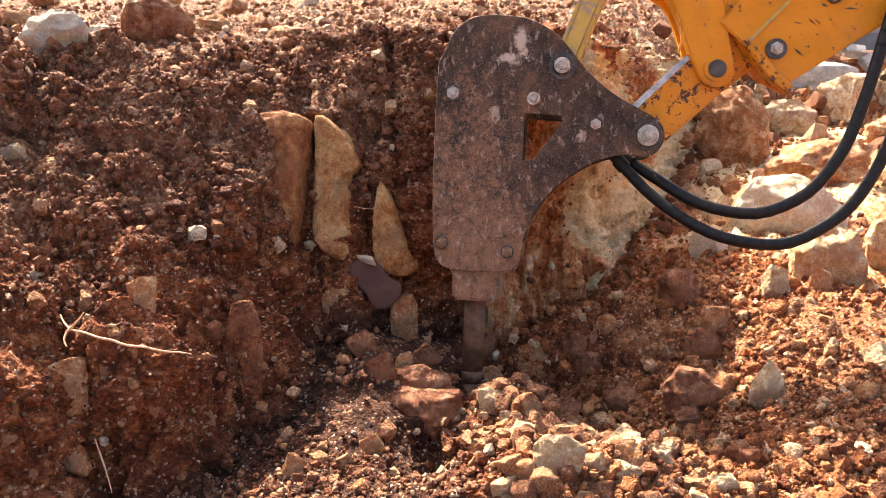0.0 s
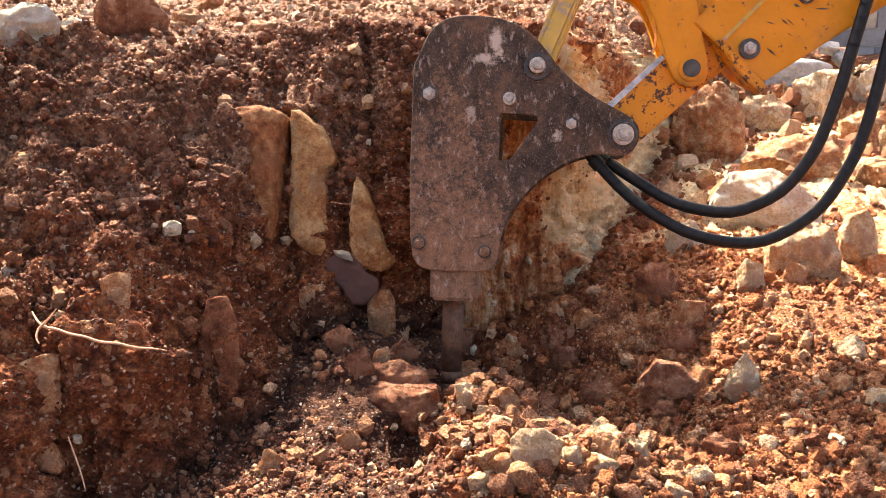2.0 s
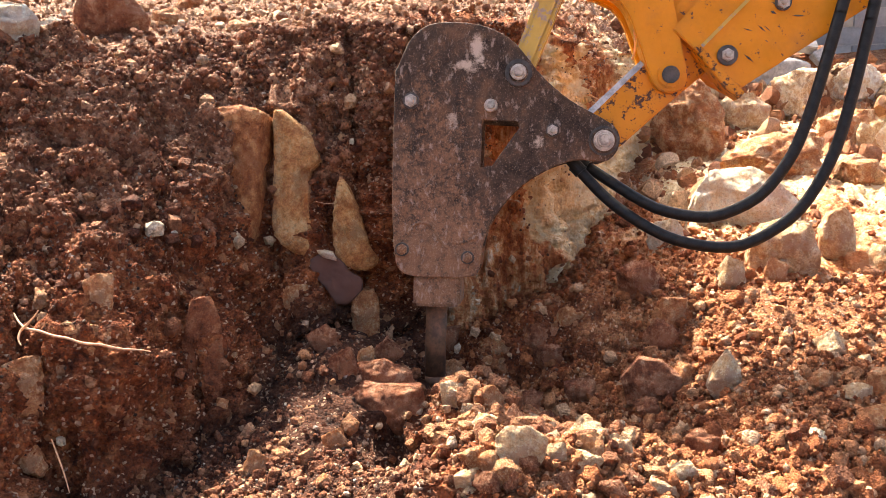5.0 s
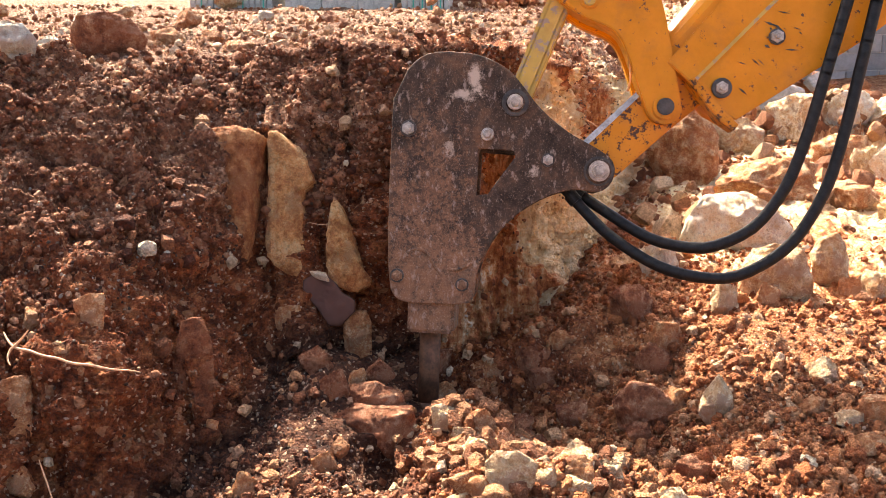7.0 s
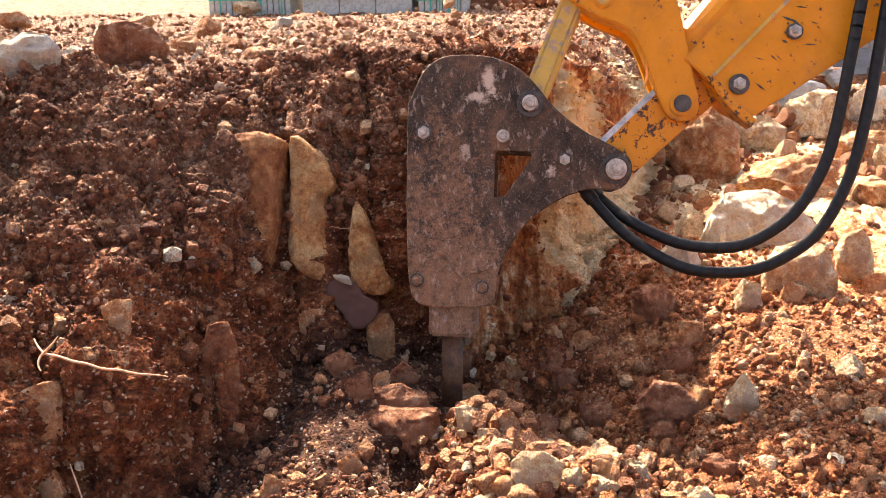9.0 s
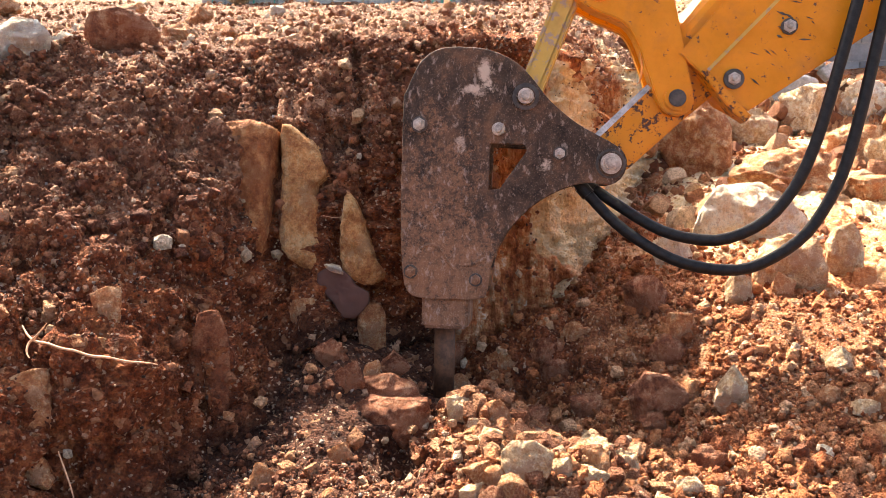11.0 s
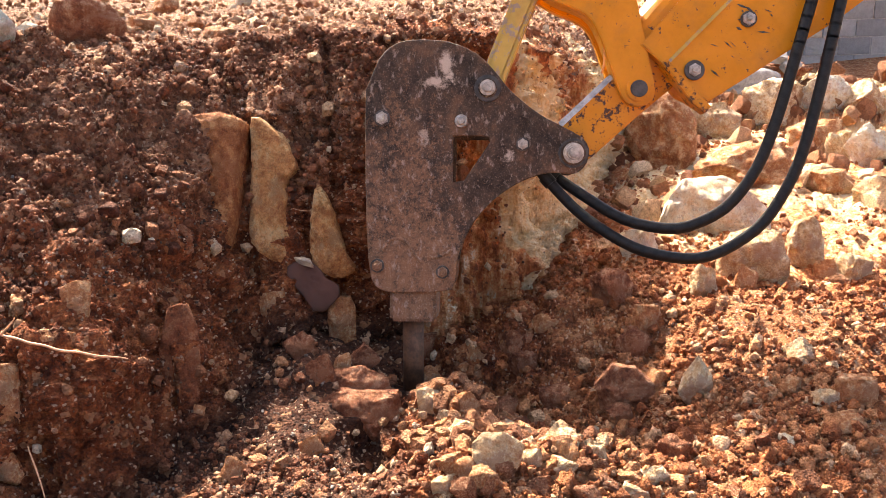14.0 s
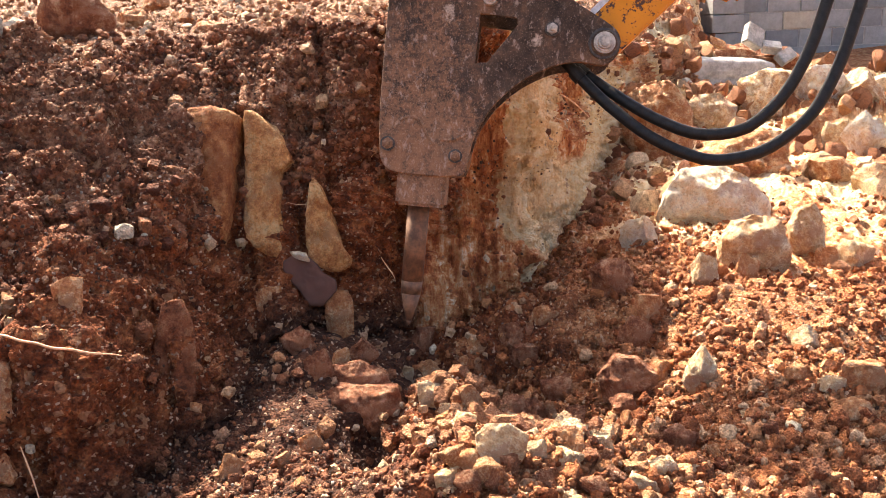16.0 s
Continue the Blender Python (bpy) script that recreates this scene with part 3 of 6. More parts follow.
# ---- the breaker and the arm that carries it ----
# Shapes lie in the machine's plane: x along it, z up, y away from the viewer; the origin is the pin between breaker and arm.
PLATE = [(-0.64, 0.199), (-0.631, 0.215), (-0.613, 0.258), (-0.592, 0.303), (-0.549, 0.341), (-0.494, 0.353), (-0.397, 0.349), (-0.333, 0.329),
         (-0.279, 0.297), (-0.236, 0.249), (-0.194, 0.195), (-0.14, 0.147), (-0.087, 0.11), (-0.045, 0.089), (0.007, 0.062), (0.039, 0.039),
         (0.052, 0.004), (0.04, -0.038), (0.009, -0.064), (-0.022, -0.062), (-0.064, -0.057), (-0.127, -0.07), (-0.19, -0.102), (-0.243, -0.14),
         (-0.285, -0.183), (-0.317, -0.227), (-0.344, -0.281), (-0.359, -0.335), (-0.364, -0.4), (-0.378, -0.428), (-0.566, -0.431),
         (-0.61, -0.418), (-0.632, -0.378), (-0.642, -0.186)]
HOLE = [(-0.367, 0.058), (-0.26, 0.054), (-0.254, 0.036), (-0.335, -0.082), (-0.37, -0.086)]
PIN_T, PIN_LINK, TOP, MID, ELBOW = (-0.261, 0.200), (0.194, 0.197), (-0.118, 0.565), (0.063, 0.552), (0.168, 0.506)
GAP = 0.20
# the lever's side, from its lower eye round to the far eye
LEVER_OUTLINE = [(0.053, 0.0), (0.040, 0.05), (0.014, 0.168), (-0.012, 0.28), (-0.036, 0.355), (-0.08, 0.402), (-0.14, 0.424), (-0.23, 0.420), (-0.312, 0.414), (-0.348, 0.398), (-0.360, 0.368),
                 (-0.348, 0.330), (-0.312, 0.300), (-0.25, 0.262), (-0.20, 0.244), (-0.156, 0.222), (-0.125, 0.175), (-0.090, 0.08), (-0.066, 0.01), (-0.042, -0.040), (0, -0.056), (0.042, -0.040)]


def build_breaker():
    root = tagged(new("hydraulic_breaker"), "rusty dark steel hydraulic breaker with mud-caked side plates and pointed chisel", "breaker")
    for y0 in (0.0, GAP):
        part("side_plate", plate_with_hole(smooth_outline(PLATE, 1), HOLE, y0, y0 + 0.022, 0.0035), STEEL, root, "scratched dark steel side plate with triangular opening")
    bm = bmesh.new()
    box(bm, (-0.600, 0.026, -0.40), (-0.405, GAP - 0.004, -0.10), 0.012)
    box(bm, (-0.590, 0.030, -0.09), (-0.420, GAP - 0.008, 0.17), 0.012)
    part("hammer_body", bm, DARKMETAL, root, "greasy dark hammer body between the plates")
    bm = bmesh.new()
    box(bm, (-0.571, 0.012, -0.524), (-0.424, GAP + 0.010, -0.405), 0.010)
    part("chisel_holder", bm, STEEL, root, "mud-caked lower bushing block")
    bm = bmesh.new()
    cy = 0.022 + GAP / 2 - 0.011
    prof = [(-0.50, 0.034), (-0.76, 0.034), (-0.80, 0.031), (-0.885, 0.010), (-0.90, 0.003)]
    for (z0, r0), (z1, r1) in zip(prof, prof[1:]):
        cyl(bm, (-0.506, cy, z0), (-0.506, cy, z1), r0, r1, 20)
    part("chisel", bm, CHISELM, root, "worn rusty pointed steel chisel", smooth=True)
    bolt(root, "pin", *PIN_T, 0.0, 0.026, 0.034, PINMETAL, 0.041)
    bolt(root, "pin", 0.0, 0.0, 0.0, 0.034, 0.030, PINMETAL, 0.045)
    for x, z, r, hexed in ((-0.587, 0.112, 0.022, True), (-0.342, 0.101, 0.021, False), (-0.154, 0.029, 0.018, True), (-0.402, -0.365, 0.018, True), (-0.606, -0.345, 0.019, True)):
        bolt(root, "bolt", x, z, 0.0, r, 0.022, STEEL if z < -0.3 else PINMETAL, 0.0 if not hexed else r * 1.15, hexed)
    for x, z in (PIN_T, (0, 0), (-0.587, 0.112), (-0.342, 0.101), (-0.402, -0.365)):
        bm = bmesh.new()
        cyl(bm, (x, 0.01, z), (x, GAP + 0.05, z), 0.020, n=16)
        part("spacer", bm, DARKMETAL, root)
    # weld bead of the doubler at the plate's foot
    tube("weld_bead", [(-0.545 + 0.04 * math.cos(a) * 1.1, 0.002, -0.30 + 0.04 * math.sin(a)) for a in np.linspace(math.pi, 0, 9)] + [(-0.47, 0.002, -0.335)], 0.006, STEEL, root)
    tube("weld_bead", [(-0.445, 0.002, -0.318), (-0.43, 0.002, -0.325), (-0.405, 0.002, -0.318), (-0.375, 0.002, -0.297)], 0.006, STEEL, root)
    return root


def build_arm():
    root = tagged(new("excavator_arm"), "orange excavator dipper arm with worn nose, lever and link", "excavator arm")
    y0, y1 = 0.040, 0.185
    bm = bmesh.new()
    prism(bm, [(-0.030, 0.045), (-0.046, 0.095), (0.111, 0.243), (0.21, 0.347), (0.30, 0.300), (0.312, 0.215), (0.213, 0.131), (0.058, -0.012), (0.02, -0.035)], y0, y1, 0.006)
    part("nose", bm, NOSEP, root, "chipped orange box-section nose")
    bm = bmesh.new()
    prism(bm, [(-0.045, 0.096), (0.109, 0.244), (0.121, 0.232), (-0.033, 0.082)], y0 - 0.004, y1 + 0.004, 0.002)
    part("wear_strip", bm, BAREMETAL, root, "bare worn steel edge")
    bm = bmesh.new()
    prism(bm, [(0.196, 0.330), (0.37, 0.535), (1.25, 1.42), (1.62, 1.07), (0.775, 0.405), (0.401, 0.158), (0.340, 0.190), (0.262, 0.270)], -0.004, 0.215, 0.004)
    part("main_beam", bm, ORANGE, root, "glossy orange box-section dipper beam with scuffs")
    bm = bmesh.new()
    cyl(bm, (0.20, 0.105, 0.335), (0.40, 0.105, 0.568), 0.075, n=24, bev=0.006)
    part("tube_end", bm, ORANGE, root, "round orange tube end")
    # thin pale strip in place of the highlight on the proud plate edge
    bm = bmesh.new()
    prism(bm, [(0.276, 0.280), (0.284, 0.274), (1.2, 1.225), (1.192, 1.233)], -0.008, -0.003, 0.001)
    part("edge_highlight", bm, WORN, root, "pale yellow strip painted as the highlight on the beam's plate edge")
    bm = bmesh.new()
    prism(bm, [(0.252, 0.268), (0.268, 0.280), (0.400, 0.140), (0.386, 0.122), (0.345, 0.150)], -0.050, 0.030, 0.004)
    part("stop_plate", bm, NOSEP, root, "worn steel stop plate")
    for x, z in ((0.356, 0.252), (0.511, 0.404)):
        bolt(root, "bolt", x, z, -0.004, 0.021, 0.020, PINMETAL, 0.030 if x < 0.4 else 0.024, True)
    rnd = random.Random(4)
    for _ in range(15):
        x = rnd.uniform(0.38, 0.75)
        z = x * 0.85 + rnd.uniform(-0.10, 0.06) - 0.02
        if z < 0.664 * x - 0.098:
            continue
        bm = bmesh.new()
        a, l, w = rnd.uniform(-0.9, 0.0), rnd.uniform(0.004, 0.024), rnd.uniform(0.001, 0.004)
        c, s = math.cos(a), math.sin(a)
        prism(bm, [(x + c * l, z + s * l), (x - s * w, z + c * w), (x - c * l * 0.8, z - s * l * 0.8), (x + s * w, z - c * w)], -0.0065, -0.0045, 0)
        part("scuff", bm, DARKMETAL, root)
    lever = tagged(new("lever"), "orange bell-crank lever")
    lever.parent = root
    for yy, deep in ((0.004, 0.090), (0.160, 0.040)):
        bm = bmesh.new()
        prism(bm, smooth_outline(LEVER_OUTLINE, 1), yy, yy + deep, 0.004)
        part("lever_plate", bm, ORANGE, lever)
    for (x, z), r, m in (((PIN_LINK[0], PIN_LINK[1]), 0.026, DARKMETAL), (MID, 0.026, DARKMETAL), (TOP, 0.027, PINMETAL), ((-0.045, 0.512), 0.018, WORN)):
        bm = bmesh.new()
        cyl(bm, (x - PIN_LINK[0], -0.010, z - PIN_LINK[1]), (x - PIN_LINK[0], 0.232, z - PIN_LINK[1]), r, n=24, bev=0.003)
        part("lever_pin", bm, m, lever)
        bm = bmesh.new()
        cyl(bm, (x - PIN_LINK[0], -0.003, z - PIN_LINK[1]), (x - PIN_LINK[0], 0.02, z - PIN_LINK[1]), r * 1.5, n=28, bev=0.003)
        part("lever_boss", bm, ORANGE, lever)
    bm = bmesh.new()
    cyl(bm, (MID[0] - PIN_LINK[0], 0.11, MID[1] - PIN_LINK[1]), (MID[0] - PIN_LINK[0] + 0.62, 0.11, MID[1] - PIN_LINK[1] + 0.58), 0.026, n=20)
    part("piston_rod", bm, CHROME, lever, "chromed cylinder rod")
    link = tagged(new("tipping_link"), "worn yellow steel link bar")
    link.parent = root
    lx, lz = TOP[0] - PIN_T[0], TOP[1] - PIN_T[1]
    for yy in (0.042, 0.150):
        bm = bmesh.new()
        strut(bm, (0, 0), (lx, lz), 0.036, 0.036, yy, yy + 0.030)
        strut(bm, (lx * 0.1, lz * 0.1), (lx * 0.92, lz * 0.92), 0.026, 0.026, yy - 0.004, yy + 0.034)
        part("link_bar", bm, WORN, link)
    # small torn cable by the lever
    tube("cable", [(0.082, 0.02, 0.245), (0.10, 0.018, 0.29), (0.085, 0.02, 0.36), (0.06, 0.03, 0.42)], 0.0035, mat_plain("orange_cable", (0.6, 0.22, 0.05), 0.5), root)
    return root, lever, link


BREAKER = build_breaker()
ARM, LEVER, LINK = build_arm()
# the lines in which the two hoses hang, from the breaker on
STILL_A = [(-0.1, -0.035), (0.032, -0.123), (0.164, -0.209), (0.318, -0.234), (0.458, -0.168), (0.547, -0.039), (0.597, 0.112), (0.635, 0.266)]
STILL_B = [(-0.11, -0.04), (0.028, -0.192), (0.2, -0.299), (0.399, -0.324), (0.568, -0.216), (0.663, -0.038), (0.709, 0.161), (0.747, 0.362)]
LOW_A = [(-0.1, -0.035), (0.034, -0.152), (0.193, -0.232), (0.369, -0.237), (0.515, -0.141), (0.601, 0.013), (0.637, 0.187), (0.665, 0.363)]
LOW_B = [(-0.11, -0.04), (0.027, -0.2), (0.204, -0.308), (0.41, -0.309), (0.585, -0.2), (0.673, -0.013), (0.714, 0.194), (0.744, 0.402)]
DROP_A = [(-0.1, -0.035), (0.049, -0.153), (0.218, -0.237), (0.405, -0.228), (0.548, -0.107), (0.622, 0.066), (0.657, 0.253), (0.689, 0.44)]
DROP_B = [(-0.11, -0.04), (0.039, -0.206), (0.229, -0.319), (0.447, -0.307), (0.604, -0.155), (0.679, 0.053), (0.715, 0.273), (0.751, 0.493)]
WIDE_A = [(-0.1, -0.035), (0.046, -0.098), (0.201, -0.134), (0.356, -0.104), (0.474, 0.001), (0.542, 0.145), (0.579, 0.3), (0.602, 0.458)]
WIDE_B = [(-0.11, -0.04), (0.018, -0.106), (0.15, -0.165), (0.291, -0.19), (0.435, -0.178), (0.571, -0.134), (0.669, -0.03), (0.719, 0.106)]
SWING_A = [(-0.1, -0.035), (0.021, -0.162), (0.18, -0.232), (0.349, -0.202), (0.474, -0.081), (0.531, 0.086), (0.562, 0.26), (0.586, 0.435)]
SWING_B = [(-0.11, -0.04), (0.01, -0.176), (0.156, -0.277), (0.332, -0.305), (0.5, -0.24), (0.611, -0.106), (0.651, 0.069), (0.67, 0.249)]
FLUNG_A = [(-0.1, -0.035), (-0.004, -0.099), (0.108, -0.135), (0.219, -0.172), (0.334, -0.195), (0.451, -0.2), (0.562, -0.169), (0.655, -0.098)]
FLUNG_B = [(-0.11, -0.04), (-0.012, -0.116), (0.087, -0.191), (0.197, -0.249), (0.313, -0.295), (0.437, -0.303), (0.56, -0.284), (0.673, -0.234)]
RISE_A = [(-0.1, -0.035), (0.014, -0.156), (0.16, -0.242), (0.321, -0.293), (0.481, -0.253), (0.594, -0.128), (0.643, 0.033), (0.665, 0.202)]
RISE_B = [(-0.11, -0.04), (-0.015, -0.179), (0.106, -0.293), (0.259, -0.359), (0.423, -0.355), (0.568, -0.273), (0.673, -0.144), (0.718, 0.018)]
SLACK_A = [(-0.1, -0.035), (0.012, -0.117), (0.118, -0.203), (0.25, -0.229), (0.375, -0.176), (0.469, -0.076), (0.546, 0.04), (0.612, 0.162)]
SLACK_B = [(-0.11, -0.04), (0.0, -0.165), (0.143, -0.251), (0.301, -0.297), (0.465, -0.278), (0.597, -0.178), (0.677, -0.033), (0.725, 0.127)]
HUNG_A = [(-0.1, -0.035), (0.018, -0.122), (0.136, -0.208), (0.264, -0.273), (0.404, -0.259), (0.507, -0.16), (0.574, -0.031), (0.616, 0.109)]
HUNG_B = [(-0.11, -0.04), (0.008, -0.166), (0.138, -0.277), (0.294, -0.35), (0.458, -0.32), (0.589, -0.214), (0.661, -0.059), (0.708, 0.108)]
PIECES, STEP = 44, 0.0385


def hose_line(shape, depth):
    """Even steps along one line of a hose, starting at the breaker."""
    p = np.array(shape)
    u = np.linspace(0, len(p) - 1, 400)
    k = np.arange(len(p))
    q = np.stack([np.interp(u, k, p[:, 0]), np.interp(u, k, p[:, 1])], 1)
    for _ in range(500):
        q[1:-1] = 0.25 * q[:-2] + 0.5 * q[1:-1] + 0.25 * q[2:]
    s = np.concatenate([[0], np.cumsum(np.linalg.norm(np.diff(q, axis=0), axis=1))])
    at = np.arange(PIECES + 1) * STEP
    out = np.stack([np.interp(at, s, q[:, 0]), np.interp(at, s, q[:, 1])], 1)
    end = (q[-1] - q[-20]) / np.linalg.norm(q[-1] - q[-20])
    bend = np.array((-end[1], end[0])) if end[0] > 0.3 else np.zeros(2)
    beyond = np.maximum(at - s[-1], 0)[:, None]
    out = out + beyond * end + 0.6 * beyond ** 2 * bend
    y = np.interp(np.arange(PIECES + 1), [0, 4, 12, PIECES], [depth, depth * 0.7, -0.04, -0.05])
    return [Vector((a, c, b)) for (a, b), c in zip(out, y)]


def build_hose():
    root = tagged(new("hydraulic_hose"), "black rubber hydraulic hose hanging in a loop from the arm", "hose", "breaker hoses")
    bm = cyl(bmesh.new(), (0, 0, -STEP * 0.60), (0, 0, STEP * 0.60), 0.0172, n=20)
    bmesh.ops.delete(bm, geom=[f for f in bm.faces if len(f.verts) > 4], context="FACES_ONLY")
    first = part("hose_piece", bm, RUBBER, root, smooth=True)
    pieces = [first]
    for i in range(1, PIECES):
        ob = new("hose_piece", first.data)
        ob.parent = root
        pieces.append(ob)
    for i in (1,):
        part("fitting", cyl(bmesh.new(), (0, 0, -0.017), (0, 0, 0.016), 0.022, n=16), RUBBER, pieces[i], "dark hose fitting")
    return root, pieces


HOSE1, HOSE2 = build_hose(), build_hose()


# ---- stones ----
def ico(sub):
    bm = bmesh.new()
    bmesh.ops.create_icosphere(bm, subdivisions=sub, radius=1.0)
    bm.verts.ensure_lookup_table()
    v = np.array([p.co[:] for p in bm.verts])
    f = np.array([[p.index for p in q.verts] for q in bm.faces])
    bm.free()
    return v, f


ICO = {k: ico(k) for k in (1, 2, 3, 4, 5)}


def stone_shape(seed, sub, cuts=9, rough=0.16, blocky=0.0):
    """A broken stone: a ball split along a block's six faces and some slanting planes, then roughened, in a box of 1."""
    rng = np.random.RandomState(seed)
    v, f = ICO[sub]
    v = v.copy()
    if blocky:
        v = v / (np.abs(v) ** 6).sum(1, keepdims=True) ** (blocky / 6)
    planes = []
    if cuts >= 3:
        frame3 = np.linalg.qr(rng.normal(size=(3, 3)) * 0.5 + np.eye(3))[0]
        planes += [(sgn * frame3[:, k], rng.uniform(0.46, 0.66)) for k in range(3) for sgn in (-1, 1)]
    for _ in range(cuts):
        n = rng.normal(size=3)
        planes.append((n / np.linalg.norm(n), rng.uniform(0.50, 0.82)))
    for n, d in planes:
        v = v - np.maximum(v @ n - d, 0)[:, None] * n * 0.98
    n = v / np.maximum(np.linalg.norm(v, axis=1, keepdims=True), 1e-6)
    off = rng.uniform(-40, 40, 3)
    v = v + n * (rough * (0.34 * fbm(v + off, 1.6, 2) + 0.28 * fbm(v + off, 4.5, 5, 0.7) + 0.10 * fbm(v + off, 3.2, 4, 0.6, True) + 0.10 * fbm(v + off, 13, 4, 0.7)))[:, None]
    lo, hi = v.min(0), v.max(0)
    return (v - (lo + hi) / 2) / (hi - lo), f


def mesh_from(name, v, f, material, smooth=True):
    me = bpy.data.meshes.new(name)
    me.from_pydata(v.tolist(), [], f.tolist())
    me.polygons.foreach_set("use_smooth", np.full(len(f), smooth))
    me.materials.append(material)
    me.update()
    return me


_count = [0]


def rock(name, x, y, z, w, d, h, material, label, turn=(0, 0, 0), blocky=0.0, rough=0.20, cuts=12, group="loose stones"):
    _count[0] += 1
    seed = _count[0] * 13 + 5
    v, f = stone_shape(seed, 5 if max(w, h) > 0.2 else 4 if max(w, h) > 0.07 else 3, cuts, rough, blocky)
    me = mesh_from(name, v * np.array((w, d, h)) * 1.06, f, material)
    ob = new(name, me)
    ob.matrix_basis = pose(x, y, z, *turn)
    return tagged(ob, label, "stone", group)


def scatter(name, weight, count, lo, hi, material, label, category, seed, sub=1, power=2.6, sink=0.25, flat=(0.6, 1.0), smooth=False, crumbly=False):
    """Many small stones or clods on the ground, in one mesh."""
    rng = np.random.RandomState(seed)
    du, dv = np.gradient(GP, axis=1), np.gradient(GP, axis=0)
    area = np.linalg.norm(np.cross(du, dv), axis=-1)
    w = (area * weight).ravel()
    pick = rng.choice(w.size, count, p=w / w.sum())
    pos, nor = GP.reshape(-1, 3)[pick], GN.reshape(-1, 3)[pick]
    pos = pos + rng.normal(size=pos.shape) * 0.004
    size = lo * (hi / lo) ** (rng.uniform(size=count) ** power)
    shapes = [stone_shape(seed * 31 + k, sub, 4 if crumbly else 8, 0.60 if crumbly else 0.22)[0] for k in range(24)]
    f0 = ICO[sub][1]
    kind = rng.randint(0, 24, count)
    base = np.stack(shapes)[kind]
    base = base * rng.uniform(flat[0], flat[1], (count, 1, 3))
    q = rng.normal(size=(count, 4))
    q /= np.linalg.norm(q, axis=1, keepdims=True)
    a, b, c, d = q.T
    rot = np.stack([1 - 2 * (c * c + d * d), 2 * (b * c - a * d), 2 * (b * d + a * c), 2 * (b * c + a * d), 1 - 2 * (b * b + d * d), 2 * (c * d - a * b),
                    2 * (b * d - a * c), 2 * (c * d + a * b), 1 - 2 * (b * b + c * c)], 1).reshape(-1, 3, 3)
    v = np.einsum("nij,nkj->nki", rot, base) * size[:, None, None] + (pos + nor * (size * (0.5 - sink))[:, None])[:, None]
    f = (f0[None] + (np.arange(count) * base.shape[1])[:, None, None]).reshape(-1, 3)
    me = bpy.data.meshes.new(name)
    vv = v.reshape(-1, 3)
    me.vertices.add(len(vv))
    me.vertices.foreach_set("co", vv.ravel())
    me.loops.add(f.size)
    me.loops.foreach_set("vertex_index", f.ravel())
    me.polygons.add(len(f))
    me.polygons.foreach_set("loop_start", np.arange(0, f.size, 3))
    me.polygons.foreach_set("use_smooth", np.full(len(f), smooth))
    me.update(calc_edges=True)
    me.materials.append(material)
    return tagged(new(name, me), label, category, kind="stuff")


def loose_stones(weight, count, lo, hi, materials, seed):
    """Stones that lie about singly; alike ones share a mesh."""
    rng = np.random.RandomState(seed)
    du, dv = np.gradient(GP, axis=1), np.gradient(GP, axis=0)
    w = (np.linalg.norm(np.cross(du, dv), axis=-1) * weight).ravel()
    meshes = [[mesh_from("stone", stone_shape(seed * 7 + k, 3, 10, 0.24)[0], ICO[3][1], m[0]) for k in range(8)] for m in materials]
    for p in rng.choice(w.size, count, p=w / w.sum()):
        k = rng.randint(len(materials))
        s = lo * (hi / lo) ** (rng.uniform() ** 1.7)
        ob = new("stone", meshes[k][rng.randint(8)])
        x, y, z = GP.reshape(-1, 3)[p] + GN.reshape(-1, 3)[p] * s * 0.16
        ob.matrix_basis = pose(x, y, z, *rng.uniform(-40, 40, 2), rng.uniform(0, 360)) @ Matrix.Diagonal((s * rng.uniform(0.9, 1.25), s * rng.uniform(0.75, 1.1), s * rng.uniform(0.6, 0.9), 1))
        tagged(ob, materials[k][1], "stone", "loose stones")


DARKCLOD = mat_island("dark_soil_clods", [(0.0, (0.12, 0.036, 0.017)), (0.45, (0.26, 0.094, 0.044)), (0.85, (0.46, 0.205, 0.105)), (0.97, (0.58, 0.34, 0.20)), (1.0, (0.66, 0.48, 0.33))])
ORANGECLOD = mat_island("orange_soil_clods", [(0.0, (0.22, 0.060, 0.021)), (0.5, (0.50, 0.178, 0.066)), (0.85, (0.66, 0.31, 0.14)), (1.0, (0.72, 0.47, 0.28))])
RUBBLE = mat_island("limestone_rubble", [(0.0, (0.20, 0.072, 0.034)), (0.35, (0.33, 0.135, 0.062)), (0.65, (0.46, 0.225, 0.108)), (0.90, (0.62, 0.41, 0.235)), (1.0, (0.78, 0.64, 0.46))])
GREYGRIT = mat_island("dark_grit", [(0.0, (0.06, 0.035, 0.025)), (0.5, (0.14, 0.075, 0.05)), (0.85, (0.28, 0.20, 0.15)), (1.0, (0.6, 0.52, 0.44))])

IN = (np.abs(GAZ) < 31.5) & (GR > 1.3) & (GR < 10.5)
FLOOR, FACE, TOPS = IN & (GSEG < 3), IN & (GSEG >= 3) & (GSEG < 6), IN & (GSEG >= 6)
PATCH = np.clip(0.5 + 0.9 * fbm(GP, 3.1, 3), 0.03, 2.0)
PATCH2 = np.clip(0.4 + 1.0 * fbm(GP + 31, 2.3, 3), 0.03, 2.0)
DIM = 1.0 / np.maximum(GR, 1.2) ** 1.3
RIGHT = np.clip((GAZ - 1) / 8, 0, 1)
HEAP = np.exp(-(((GP[..., 0] - 0.30) / 0.42) ** 2 + ((GP[..., 1] - 1.80) / 0.36) ** 2))
HEAP += 0.6 * np.exp(-(((GP[..., 0] - 0.12) / 0.30) ** 2 + ((GP[..., 1] - 2.25) / 0.25) ** 2))
